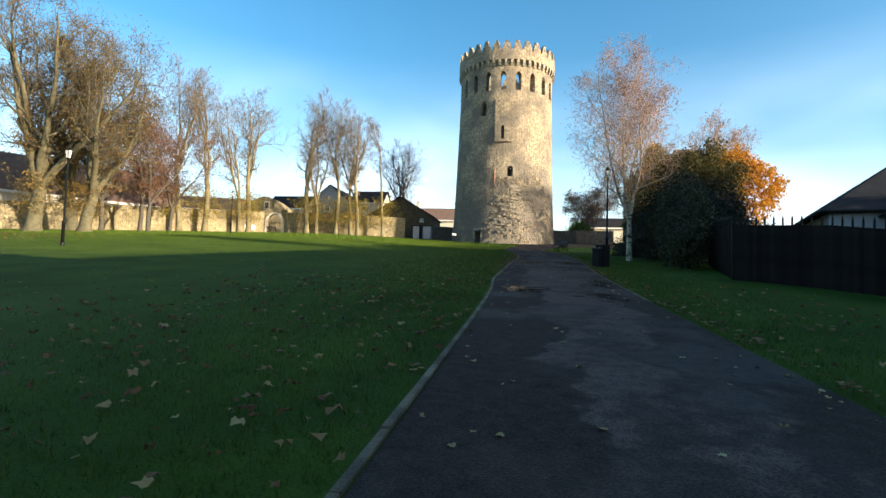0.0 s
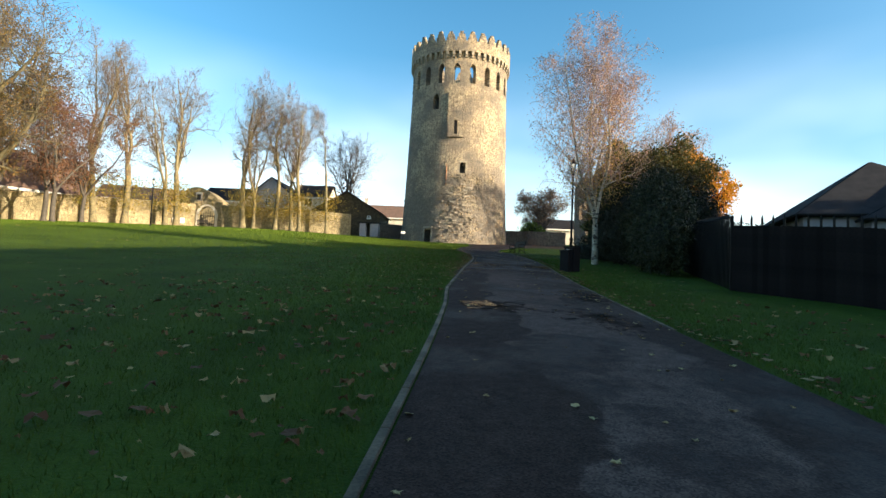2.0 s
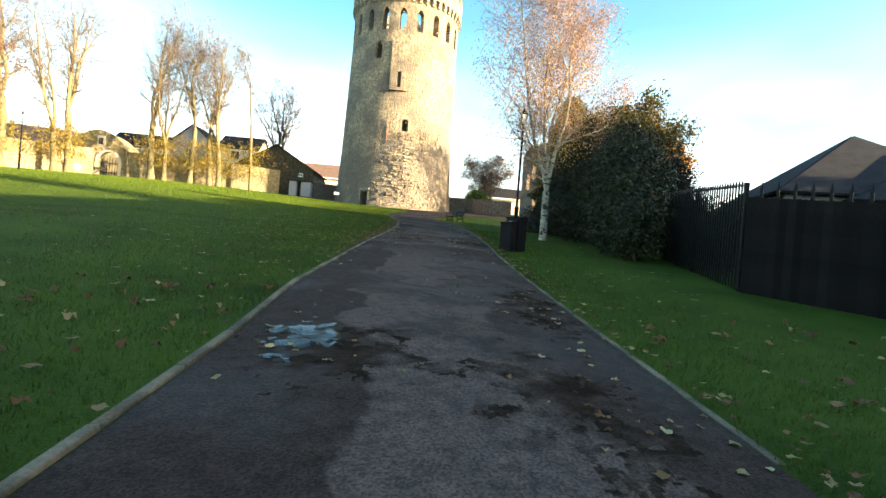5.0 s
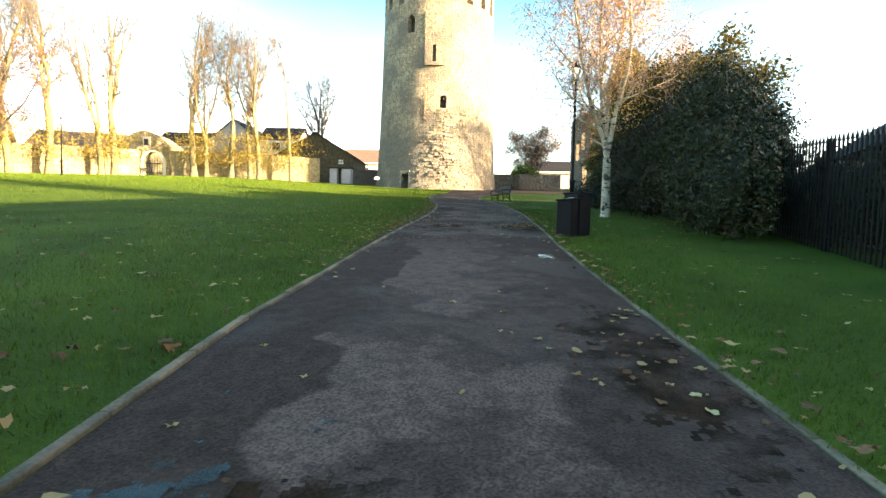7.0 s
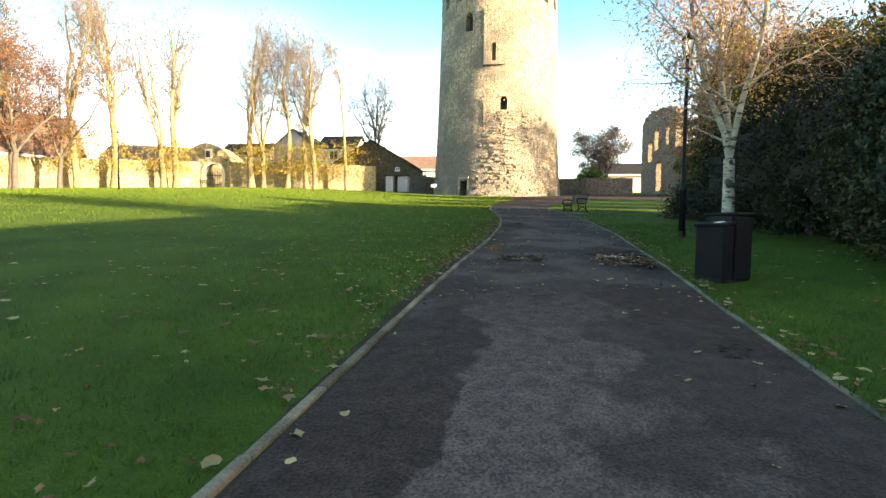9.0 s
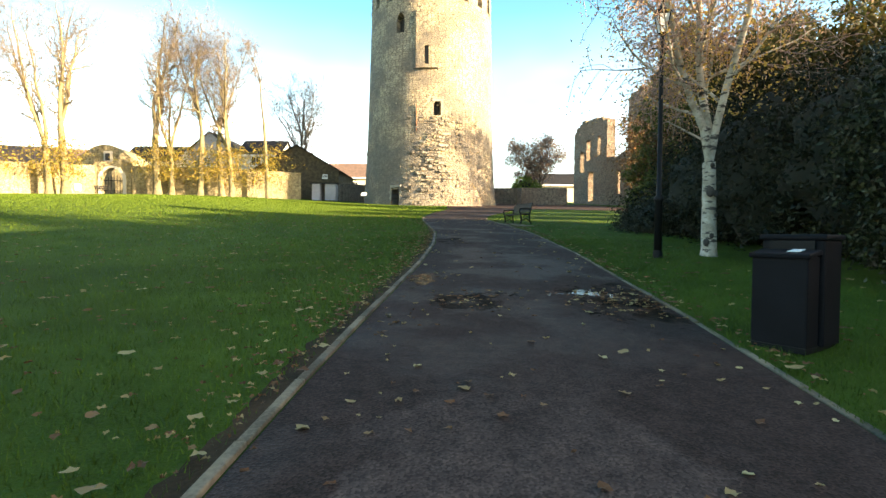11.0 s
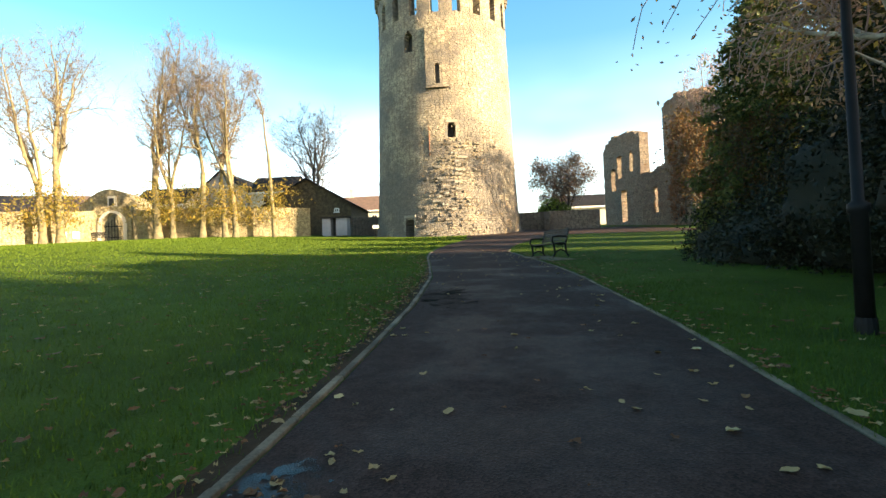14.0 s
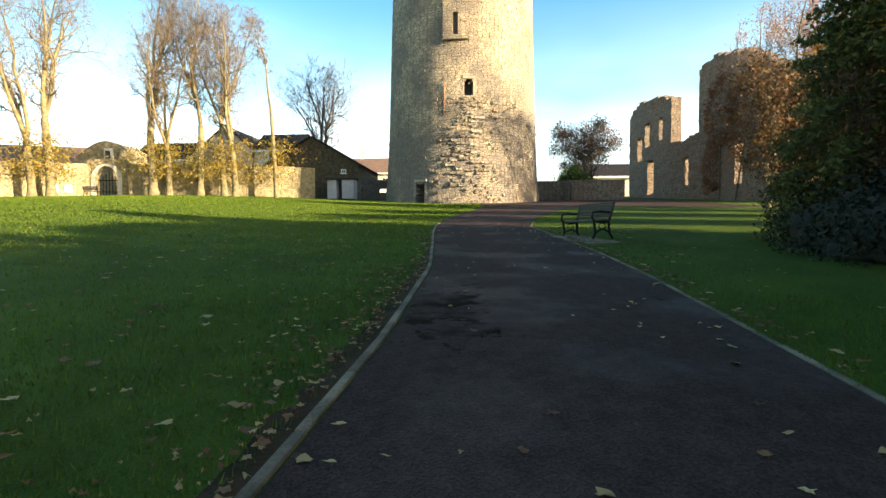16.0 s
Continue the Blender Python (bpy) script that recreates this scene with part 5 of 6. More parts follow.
def curved_gable():
    """The stone building with a rounded gable and a niche, above the gateway."""
    t = thing("gatehouse", "mottled stone gatehouse with a rounded gable and a small niche", "building", Matrix.Translation((-43.0, 83.5, 7)) @ Matrix.Rotation(radians(8), 4, "Z"))
    bm = bmesh.new()
    prof = [(-3.4, 0), (-3.4, 5.6)] + [(-3.4 + 6.8 * i / 10, 5.8 + 1.9 * math.sin(math.pi * i / 10)) for i in range(11)] + [(3.4, 5.6), (3.4, 0)]
    a = [bm.verts.new((x, 0, z)) for x, z in prof]
    b = [bm.verts.new((x, 5.0, z)) for x, z in prof]
    bm.faces.new(a)
    bm.faces.new(b)
    for i in range(len(prof)):
        k = (i + 1) % len(prof)
        bm.faces.new((a[i], a[k], b[k], b[i]))
    part("wall", bm, M_WALL, t)
    bm = bmesh.new()
    bm_box(bm, (1.0, 0.3, 1.4), (0.4, -0.1, 6.1), None, 0.05)
    n = part("niche_frame", bm, M_RENDER, t)
    # flat dark plate: the shade of the hollow is put into its colour
    bm = bmesh.new()
    bm_box(bm, (0.55, 0.1, 0.9), (0.4, -0.27, 6.05))
    part("niche", bm, M_DARKIN, n)


curved_gable()


def shed():
    t = thing("shed", "low lean-to shed with a pale front and dark doorway", "shed", Matrix.Translation((-14.6, 83.2, gz(-14.6, 83.2))))
    bm = bmesh.new()
    bm_box(bm, (1.0, 1.6, 2.1), (-0.95, 0, 1.05))
    part("front_panel", bm, M_GREYWALL, t)
    bm = bmesh.new()
    bm_box(bm, (1.3, 1.6, 2.1), (0.85, 0, 1.05))
    part("front_panel", bm, M_GREYWALL, t)
    bm = bmesh.new()
    bm_box(bm, (0.65, 0.1, 2.1), (-0.12, 0.4, 1.05))
    part("door", bm, M_DARKIN, t)
    bm = bmesh.new()
    bm_box(bm, (3.2, 2.0, 0.14), (0, 0, 2.2), Matrix.Rotation(radians(4), 3, "X"))
    part("roof", bm, M_SLATE, t)


shed()


def info_sign():
    t = thing("information_sign", "small pale information board on a post", "sign", Matrix.Translation((-8.3, 75.2, gz(-8.3, 75.2))))
    bm = bmesh.new()
    bm_tube(bm, [(0, 0, -0.1), (0, 0, 1.0)], 0.04, 8)
    part("post", bm, M_BLACK, t)
    bm = bmesh.new()
    bm_box(bm, (0.6, 0.04, 0.42), (0, 0, 1.15), Matrix.Rotation(radians(-35), 3, "X"))
    part("board", bm, M_WHITE, t)


info_sign()

# unseen blocks added beyond the fence so that their shadow covers the lawn
gable_house("unseen two-storey block added to shade the lawn", 31, 43, -3.0, 17.6, -1, 12.5, 16.0, "y", M_GREYWALL, M_SLATE)
gable_house("tall unseen block added to shade the lawn", 31, 45, -16, -3.4, -2, 14.5, 18.5, "y", M_GREYWALL, M_SLATE)
gable_house("tall unseen block added to shade the lawn", 31, 45, -60, -16.5, -5, 16.0, 20.0, "y", M_GREYWALL, M_SLATE)


def telegraph_pole():
    t = thing("telegraph_pole", "leaning wooden telegraph pole behind the bungalow", "pole", Matrix.Translation((32.6, 30.0, 2.9)) @ Matrix.Rotation(radians(3), 4, "Y"))
    bm = bmesh.new()
    bm_tube(bm, [(0, 0, -0.2), (0, 0, 6.0)], [0.14, 0.11], 8)
    part("pole", bm, M_DARKBARK, t)


telegraph_pole()


def hip_house(label, cx, cy, hw, hd, eave, apex, chimney=None, turn=0.0):
    t = thing("house", label, "house", Matrix.Translation((cx, cy, 0)) @ Matrix.Rotation(radians(turn), 4, "Z"))
    bm = bmesh.new()
    bm_box(bm, (hw * 2, hd * 2, eave), (0, 0, eave / 2))
    part("wall", bm, M_GREYWALL, t)
    o = 0.4
    k = [(-hw - o, -hd - o, eave), (hw + o, -hd - o, eave), (hw + o, hd + o, eave), (-hw - o, hd + o, eave)]
    for i in range(4):
        roof_slab("roof", [k[i], k[(i + 1) % 4], (0, 0, apex)], M_SLATE, t)
    if chimney:
        bm = bmesh.new()
        bm_box(bm, (0.9, 0.7, 1.8), chimney)
        bm_box(bm, (1.05, 0.85, 0.16), (chimney[0], chimney[1], chimney[2] + 0.9))
        ch = part("chimney", bm, M_GREYWALL, t)
        for dx in (-0.2, 0.2):
            bm = bmesh.new()
            bm_tube(bm, [(chimney[0] + dx, chimney[1], chimney[2] + 0.95), (chimney[0] + dx, chimney[1], chimney[2] + 1.3)], [0.12, 0.1], 8)
            part("chimney_pot", bm, M_BRICK, ch)
    return t


hip_house("bungalow with a dark slate hip roof behind the fence", 22.5, 31.9, 4.3, 4.3, 5.7, 9.2, None, -18)
hip_house("bungalow with a dark slate hip roof and chimney", 24.8, 29.2, 4.6, 3.6, 5.4, 8.55, (2.3, 0.3, 7.3), -22)


# ---- ruined hall ----
def ruin_wall(name, pts, tops, thick, openings, parent, label):
    """A broken wall along two points; tops (s, z) give its ragged head, openings (s0, s1, z0, z1) go through."""
    (x0, y0), (x1, y1) = pts
    L = math.hypot(x1 - x0, y1 - y0)
    ux, uy = (x1 - x0) / L, (y1 - y0) / L
    nx, ny = -uy * thick, ux * thick
    g = min(gz(x0, y0), gz(x1, y1)) - 0.4
    ds = 0.4
    ns = max(2, int(L / ds))
    nz = 44
    ts, tz = zip(*tops)
    H = max(tz) - g
    bm = bmesh.new()
    cell = [[False] * nz for _ in range(ns)]
    for i in range(ns):
        s = (i + 0.5) * L / ns
        top = float(np.interp(s, ts, tz)) + 0.5 * noise.noise(Vector((s * 1.3, x0, 0)))
        for j in range(nz):
            z = g + (j + 0.5) * H / nz
            cell[i][j] = z < top and not any(a < s < b and c < z < d for a, b, c, d in openings)
    vs = {}

    def v(i, j, k):
        if (i, j, k) not in vs:
            s, z = i * L / ns, g + j * H / nz
            w = 0.14
            q = Vector((s, z, k * 3.0))
            s2, z2 = s + w * noise.noise(q * 1.7), z + w * noise.noise(q * 1.9 + Vector((9, 0, 0)))
            off = k + 0.09 * noise.noise(q * 1.1 + Vector((0, 7, 0)))
            vs[(i, j, k)] = bm.verts.new((x0 + ux * s2 + nx * off, y0 + uy * s2 + ny * off, z2))
        return vs[(i, j, k)]

    def on(i, j):
        return 0 <= i < ns and 0 <= j < nz and cell[i][j]

    for i in range(ns):
        for j in range(nz):
            if not cell[i][j]:
                continue
            bm.faces.new((v(i, j, 0), v(i + 1, j, 0), v(i + 1, j + 1, 0), v(i, j + 1, 0)))
            bm.faces.new((v(i, j, 1), v(i, j + 1, 1), v(i + 1, j + 1, 1), v(i + 1, j, 1)))
            if not on(i - 1, j):
                bm.faces.new((v(i, j, 0), v(i, j + 1, 0), v(i, j + 1, 1), v(i, j, 1)))
            if not on(i + 1, j):
                bm.faces.new((v(i + 1, j, 0), v(i + 1, j, 1), v(i + 1, j + 1, 1), v(i + 1, j + 1, 0)))
            if not on(i, j + 1):
                bm.faces.new((v(i, j + 1, 0), v(i + 1, j + 1, 0), v(i + 1, j + 1, 1), v(i, j + 1, 1)))
            if not on(i, j - 1) and j > 0:
                bm.faces.new((v(i, j, 0), v(i, j, 1), v(i + 1, j, 1), v(i + 1, j, 0)))
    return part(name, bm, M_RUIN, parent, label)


ruin = thing("ruined_hall", "roofless ruined stone hall with gaping window openings, beyond the lawn", "ruin")
ruin_wall("gable_wall", [(22.1, 103.8), (24.2, 93.0)], [(0, 20.2), (1.0, 21.2), (3.4, 22.0), (7.4, 21.6), (11, 20.6)], 1.3,
          [(2.4, 3.5, 14.0, 17.3), (4.5, 5.7, 15.6, 18.7), (5.3, 7.1, 9.0, 13.7), (8.0, 8.9, 16.0, 18.9)], ruin, "tall broken gable with slit windows")
ruin_wall("side_wall", [(24.2, 93.0), (26.1, 88.4)], [(0, 14.8), (5, 15.6)], 1.3, [(1.9, 3.0, 9.7, 13.0)], ruin, "lower linking wall")
ruin_wall("end_wall", [(25.6, 88.3), (27.6, 74.0)], [(0, 22.4), (3.4, 23.2), (8, 22.0), (14.5, 18)], 1.4, [(6.7, 8, 9, 13)], ruin, "ivied high wall")


# ---- fence ----
def fence():
    t = thing("fence", "tall black close-boarded fence with spiked palings, along the grass", "fence")
    line = [(7.75, 18.0), (9.3, 15.7), (10.6, 12.6), (15.5, -2.0), (21, -17)]
    drop = lambda y: float(np.interp(y, [11.5, 15.5], [0.32, 0.0]))
    bm0 = bmesh.new()
    bm_box(bm0, (0.142, 0.03, 1.86), (0, 0, 0.93))
    board = finish("board", bm0, M_FENCE)
    bm1 = bmesh.new()
    bm_box(bm1, (0.05, 0.025, 2.0), (0, -0.07, 1.05))
    bmesh.ops.create_cone(bm1, segments=4, radius1=0.035, radius2=0.0, depth=0.16, matrix=Matrix.Translation((0, -0.07, 2.12)))
    pale = finish("paling", bm1, M_BLACK)
    n = 0
    for (x0, y0), (x1, y1) in zip(line, line[1:]):
        L = math.hypot(x1 - x0, y1 - y0)
        ang = math.atan2(y1 - y0, x1 - x0)
        k = int(L / 0.135)
        for i in range(k):
            if n > 145:
                break
            s = (i + 0.5) / k
            x, y = x0 + (x1 - x0) * s, y0 + (y1 - y0) * s
            m = Matrix.Translation((x, y, gz(x, y) - drop(y))) @ Matrix.Rotation(ang + math.pi, 4, "Z")
            part("board", board, None, t, at=m)
            if n % 2:
                part("paling", pale, None, t, at=m)
            n += 1
        for z in (0.35, 1.5):
            bm = bmesh.new()
            a, b = Vector((x0, y0, gz(x0, y0) + z - drop(y0))), Vector((x1, y1, gz(x1, y1) + z - drop(y1)))
            off = Vector((-math.sin(ang), math.cos(ang), 0)) * 0.05
            bm_tube(bm, [a + off, b + off], 0.025, 4)
            part("rail", bm, M_BLACK, t)
        for s in np.arange(0, 1.01, 2.75 / L):
            x, y = x0 + (x1 - x0) * s, y0 + (y1 - y0) * s
            bm = bmesh.new()
            bm_box(bm, (0.06, 0.06, 1.9), (x + 0.07, y + 0.02, gz(x, y) + 0.8 - drop(y)), None, 0.01)
            part("post", bm, M_BLACK, t)
    return t


fence()


def palisade():
    """The open steel palisade that runs on behind the shrubs."""
    t = thing("metal_fence", "open black steel palisade fence with spiked pales", "fence")
    (x0, y0), (x1, y1) = (7.75, 18.15), (10.1, 26.6)
    ang = math.atan2(y1 - y0, x1 - x0)
    bm = bmesh.new()
    bm_box(bm, (0.055, 0.02, 2.05), (0, 0, 1.05))
    bmesh.ops.create_cone(bm, segments=4, radius1=0.035, radius2=0.0, depth=0.16, matrix=Matrix.Translation((0, 0, 2.15)))
    pale = finish("pale", bm, M_BLACK)
    k = 52
    for i in range(k):
        s = (i + 0.5) / k
        x, y = x0 + (x1 - x0) * s, y0 + (y1 - y0) * s
        part("pale", pale, None, t, at=Matrix.Translation((x, y, gz(x, y))) @ Matrix.Rotation(ang, 4, "Z"))
    for z in (0.3, 1.75):
        bm = bmesh.new()
        bm_tube(bm, [(x0 + 0.03, y0, gz(x0, y0) + z), (x1 + 0.03, y1, gz(x1, y1) + z)], 0.025, 4)
        part("rail", bm, M_BLACK, t)
    for s in (0.0, 0.37, 0.74):
        x, y = x0 + (x1 - x0) * s + 0.06, y0 + (y1 - y0) * s
        bm = bmesh.new()
        bm_box(bm, (0.08, 0.08, 2.2), (x, y, gz(x, y) + 1.05), None, 0.01)
        part("post", bm, M_BLACK, t)


palisade()


# ---- lamp posts ----
def lamp_post(x, y, h, label):
    t = thing("street_lamp", label, "street lamp", Matrix.Translation((x, y, gz(x, y))))
    bm = bmesh.new()
    bm_tube(bm, [(0, 0, -0.1), (0, 0, 1.2), (0, 0, 1.22), (0, 0, 1.3), (0, 0, 1.33), (0, 0, h - 0.75)], [0.085, 0.08, 0.1, 0.1, 0.055, 0.04], 14)
    part("post", bm, M_BLACK, t, "", True)
    bm = bmesh.new()
    bm_tube(bm, [(0, 0, -0.02), (0, 0, 0.1), (0, 0, 0.16)], [0.105, 0.1, 0.09], 14)
    part("base_collar", bm, M_BLACK, t)
    bm = bmesh.new()
    for s in (-1, 1):
        bm_tube(bm, [(0, 0, h - 1.05), (s * 0.22, 0, h - 1.05)], 0.015, 6)
    part("ladder_bar", bm, M_BLACK, t)
    lan = thing("lantern", "", "")
    lan.parent = t
    bm = bmesh.new()
    for i in range(4):
        a = radians(45 + 90 * i)
        bm_tube(bm, [(0.09 * math.cos(a), 0.09 * math.sin(a), h - 0.74), (0.17 * math.cos(a), 0.17 * math.sin(a), h - 0.32)], 0.012, 5)
    bm_tube(bm, [(0, 0, h - 0.78), (0, 0, h - 0.73)], [0.05, 0.1], 8)
    part("lantern_frame", bm, M_BLACK, lan)
    bm = bmesh.new()
    bmesh.ops.create_cone(bm, segments=4, radius1=0.08, radius2=0.15, depth=0.38, cap_ends=True, matrix=Matrix.Translation((0, 0, h - 0.53)) @ Matrix.Rotation(radians(45), 4, "Z"))
    part("lantern_glass", bm, M_WHITE, lan, "pale frosted lantern glass")
    bm = bmesh.new()
    bmesh.ops.create_cone(bm, segments=4, radius1=0.2, radius2=0.05, depth=0.18, cap_ends=True, matrix=Matrix.Translation((0, 0, h - 0.23)))
    bm_tube(bm, [(0, 0, h - 0.14), (0, 0, h - 0.08), (0, 0, h - 0.05), (0, 0, h)], [0.05, 0.02, 0.035, 0.005], 8)
    part("lantern_cap", bm, M_BLACK, lan)
    return t


lamp_post(5.66, 29.42, 5.5, "black heritage lamp post with a lantern beside the path")
lamp_post(-23.2, 23.4, 5.4, "black heritage lamp post with a lantern, alone on the lawn")
lamp_post(-31.5, 53.5, 5.0, "black heritage lamp post with a lantern before the row of trees")


# ---- bins ----
def litter_bin(x, y, turn):
    t = thing("litter_bin", "dark grey double litter bin on the grass beside the path", "litter bin", Matrix.Translation((x, y, gz(x, y))) @ Matrix.Rotation(radians(turn), 4, "Z"))
    bm = bmesh.new()
    bm_box(bm, (0.36, 0.5, 0.92), (0.13, 0, 0.48), None, 0.02)
    part("rear_housing", bm, M_BIN, t)
    bm = bmesh.new()
    bm_box(bm, (0.4, 0.54, 0.05), (0.13, 0, 0.965), None, 0.015)
    part("lid", bm, M_BIN, t)
    bm = bmesh.new()
    bm_box(bm, (0.24, 0.44, 0.78), (-0.18, 0, 0.41), None, 0.015)
    part("front_housing", bm, M_BIN, t)
    bm = bmesh.new()
    bm_box(bm, (0.27, 0.48, 0.045), (-0.19, 0, 0.82), Matrix.Rotation(radians(-8), 3, "Y"), 0.012)
    part("front_lid", bm, M_BIN, t)
    bm = bmesh.new()
    bm_box(bm, (0.02, 0.36, 0.09), (-0.06, 0, 0.89))
    part("slot", bm, M_BLACK, t)
    bm = bmesh.new()
    bm_box(bm, (0.13, 0.09, 0.006), (-0.22, -0.1, 0.85), Matrix.Rotation(radians(-8), 3, "Y"))
    part("sticker", bm, M_WHITE, t, "small white sticker")
    bm = bmesh.new()
    bm_box(bm, (0.62, 0.44, 0.05), (0.0, 0, 0.01))
    part("plinth", bm, M_BLACK, t)
    return t


litter_bin(4.25, 23.05, 34)


# ---- bench ----
def bench(x, y, turn, label, length=1.55):
    t = thing("bench", label, "bench", Matrix.Translation((x, y, gz(x, y) + 0.03)) @ Matrix.Rotation(radians(turn), 4, "Z"))
    for s in (-1, 1):
        bm = bmesh.new()
        X = s * (length / 2 - 0.06)
        bm_tube(bm, [(X, -0.27, 0), (X, -0.2, 0.12), (X, -0.24, 0.4), (X, -0.2, 0.44)], 0.034, 6)
        bm_tube(bm, [(X, 0.27, 0), (X, 0.18, 0.14), (X, 0.16, 0.42), (X, 0.22, 0.6), (X, 0.3, 0.9)], 0.034, 6)
        bm_tube(bm, [(X, -0.22, 0.42), (X, 0.0, 0.4), (X, 0.17, 0.42)], 0.03, 6)
        bm_tube(bm, [(X, -0.2, 0.14), (X, 0.0, 0.24), (X, 0.18, 0.15)], 0.024, 6)
        bm_tube(bm, [(X, -0.24, 0.42), (X, -0.3, 0.52), (X, -0.26, 0.64), (X, -0.1, 0.66), (X, 0.2, 0.64)], 0.03, 6)
        bm_tube(bm, [(X, -0.1, 0.3)] + [(X, -0.02 + 0.09 * math.cos(a), 0.3 + 0.08 * math.sin(a)) for a in np.linspace(math.pi, 3 * math.pi, 9)], 0.01, 4)
        part("end_frame", bm, M_BLACK, t, "scrolled cast iron end")
    for i in range(6):
        bm = bmesh.new()
        bm_box(bm, (length, 0.06, 0.03), (0, -0.22 + i * 0.075, 0.455 - 0.01 * abs(i - 3)), None, 0.006)
        part("seat_slat", bm, M_DARKIN, t)
    for i in range(6):
        bm = bmesh.new()
        bm_box(bm, (length, 0.03, 0.055), (0, 0.185 + i * 0.019, 0.54 + i * 0.068), None, 0.006)
        part("back_slat", bm, M_DARKIN, t)
    return t


bench(4.2, 40.9, -71, "black slatted bench with scrolled iron ends beside the path", 1.7)


def bench_pad():
    bm = bmesh.new()
    bm_box(bm, (2.1, 0.9, 0.1), (0, 0, 0))
    ob = part("slab", bm, M_KERB)
    ob.matrix_basis = Matrix.Translation((4.12, 40.82, gz(4.12, 40.82) - 0.03)) @ Matrix.Rotation(math.atan(0.0835), 4, "X") @ Matrix.Rotation(radians(-71), 4, "Z")
    tagged(ob, "worn concrete slab under the bench", "slab", "", "structure")


bench_pad()
bench(-36.5, 73.5, 180, "dark slatted bench before the arched gateway")


# ---- notice boards on the garden wall ----
for _x, _y in ((-41.4, 74.4), (-40.8, 75.4)):
    _t = thing("notice_board", "small white notice board on the garden wall beside the gateway", "notice board", Matrix.Translation((_x + 0.33, _y - 0.21, gz(_x, _y) + 0.75)) @ Matrix.Rotation(radians(57), 4, "Z"))
    _b = bmesh.new()
    bm_box(_b, (0.62, 0.04, 0.75), (0, 0, 0), None, 0.005)
    part("panel", _b, M_WHITE, _t)
    _b = bmesh.new()
    for _s in (-1, 1):
        bm_box(_b, (0.03, 0.05, 0.79), (_s * 0.325, 0, 0))
        bm_box(_b, (0.62, 0.05, 0.03), (0, 0, _s * 0.385))
    part("frame", _b, M_DRESS, _t)


# ---- leaves, grass, puddles, kerbs ----
def flake_outline(rng):
    """One leaf's ragged outline, each a little different."""
    pts = []
    st = rng.uniform(0.5, 0.95)
    for i in range(10):
        a = 2 * math.pi * i / 10
        r = (1.0 if i % 2 == 0 else st) * rng.uniform(0.7, 1.15)
        pts.append((r * math.cos(a), r * math.sin(a) * st))
    return pts


def leaf_shape(name, material, seed):
    rng = random.Random(seed)
    bm = bmesh.new()
    c = bm.verts.new((0, 0, 0.004))
    ring = [bm.verts.new((x * 0.055, y * 0.055, rng.uniform(0.002, 0.03))) for x, y in flake_outline(rng)]
    for i in range(10):
        bm.faces.new((c, ring[i], ring[(i + 1) % 10]))
    return finish(name, bm, material)


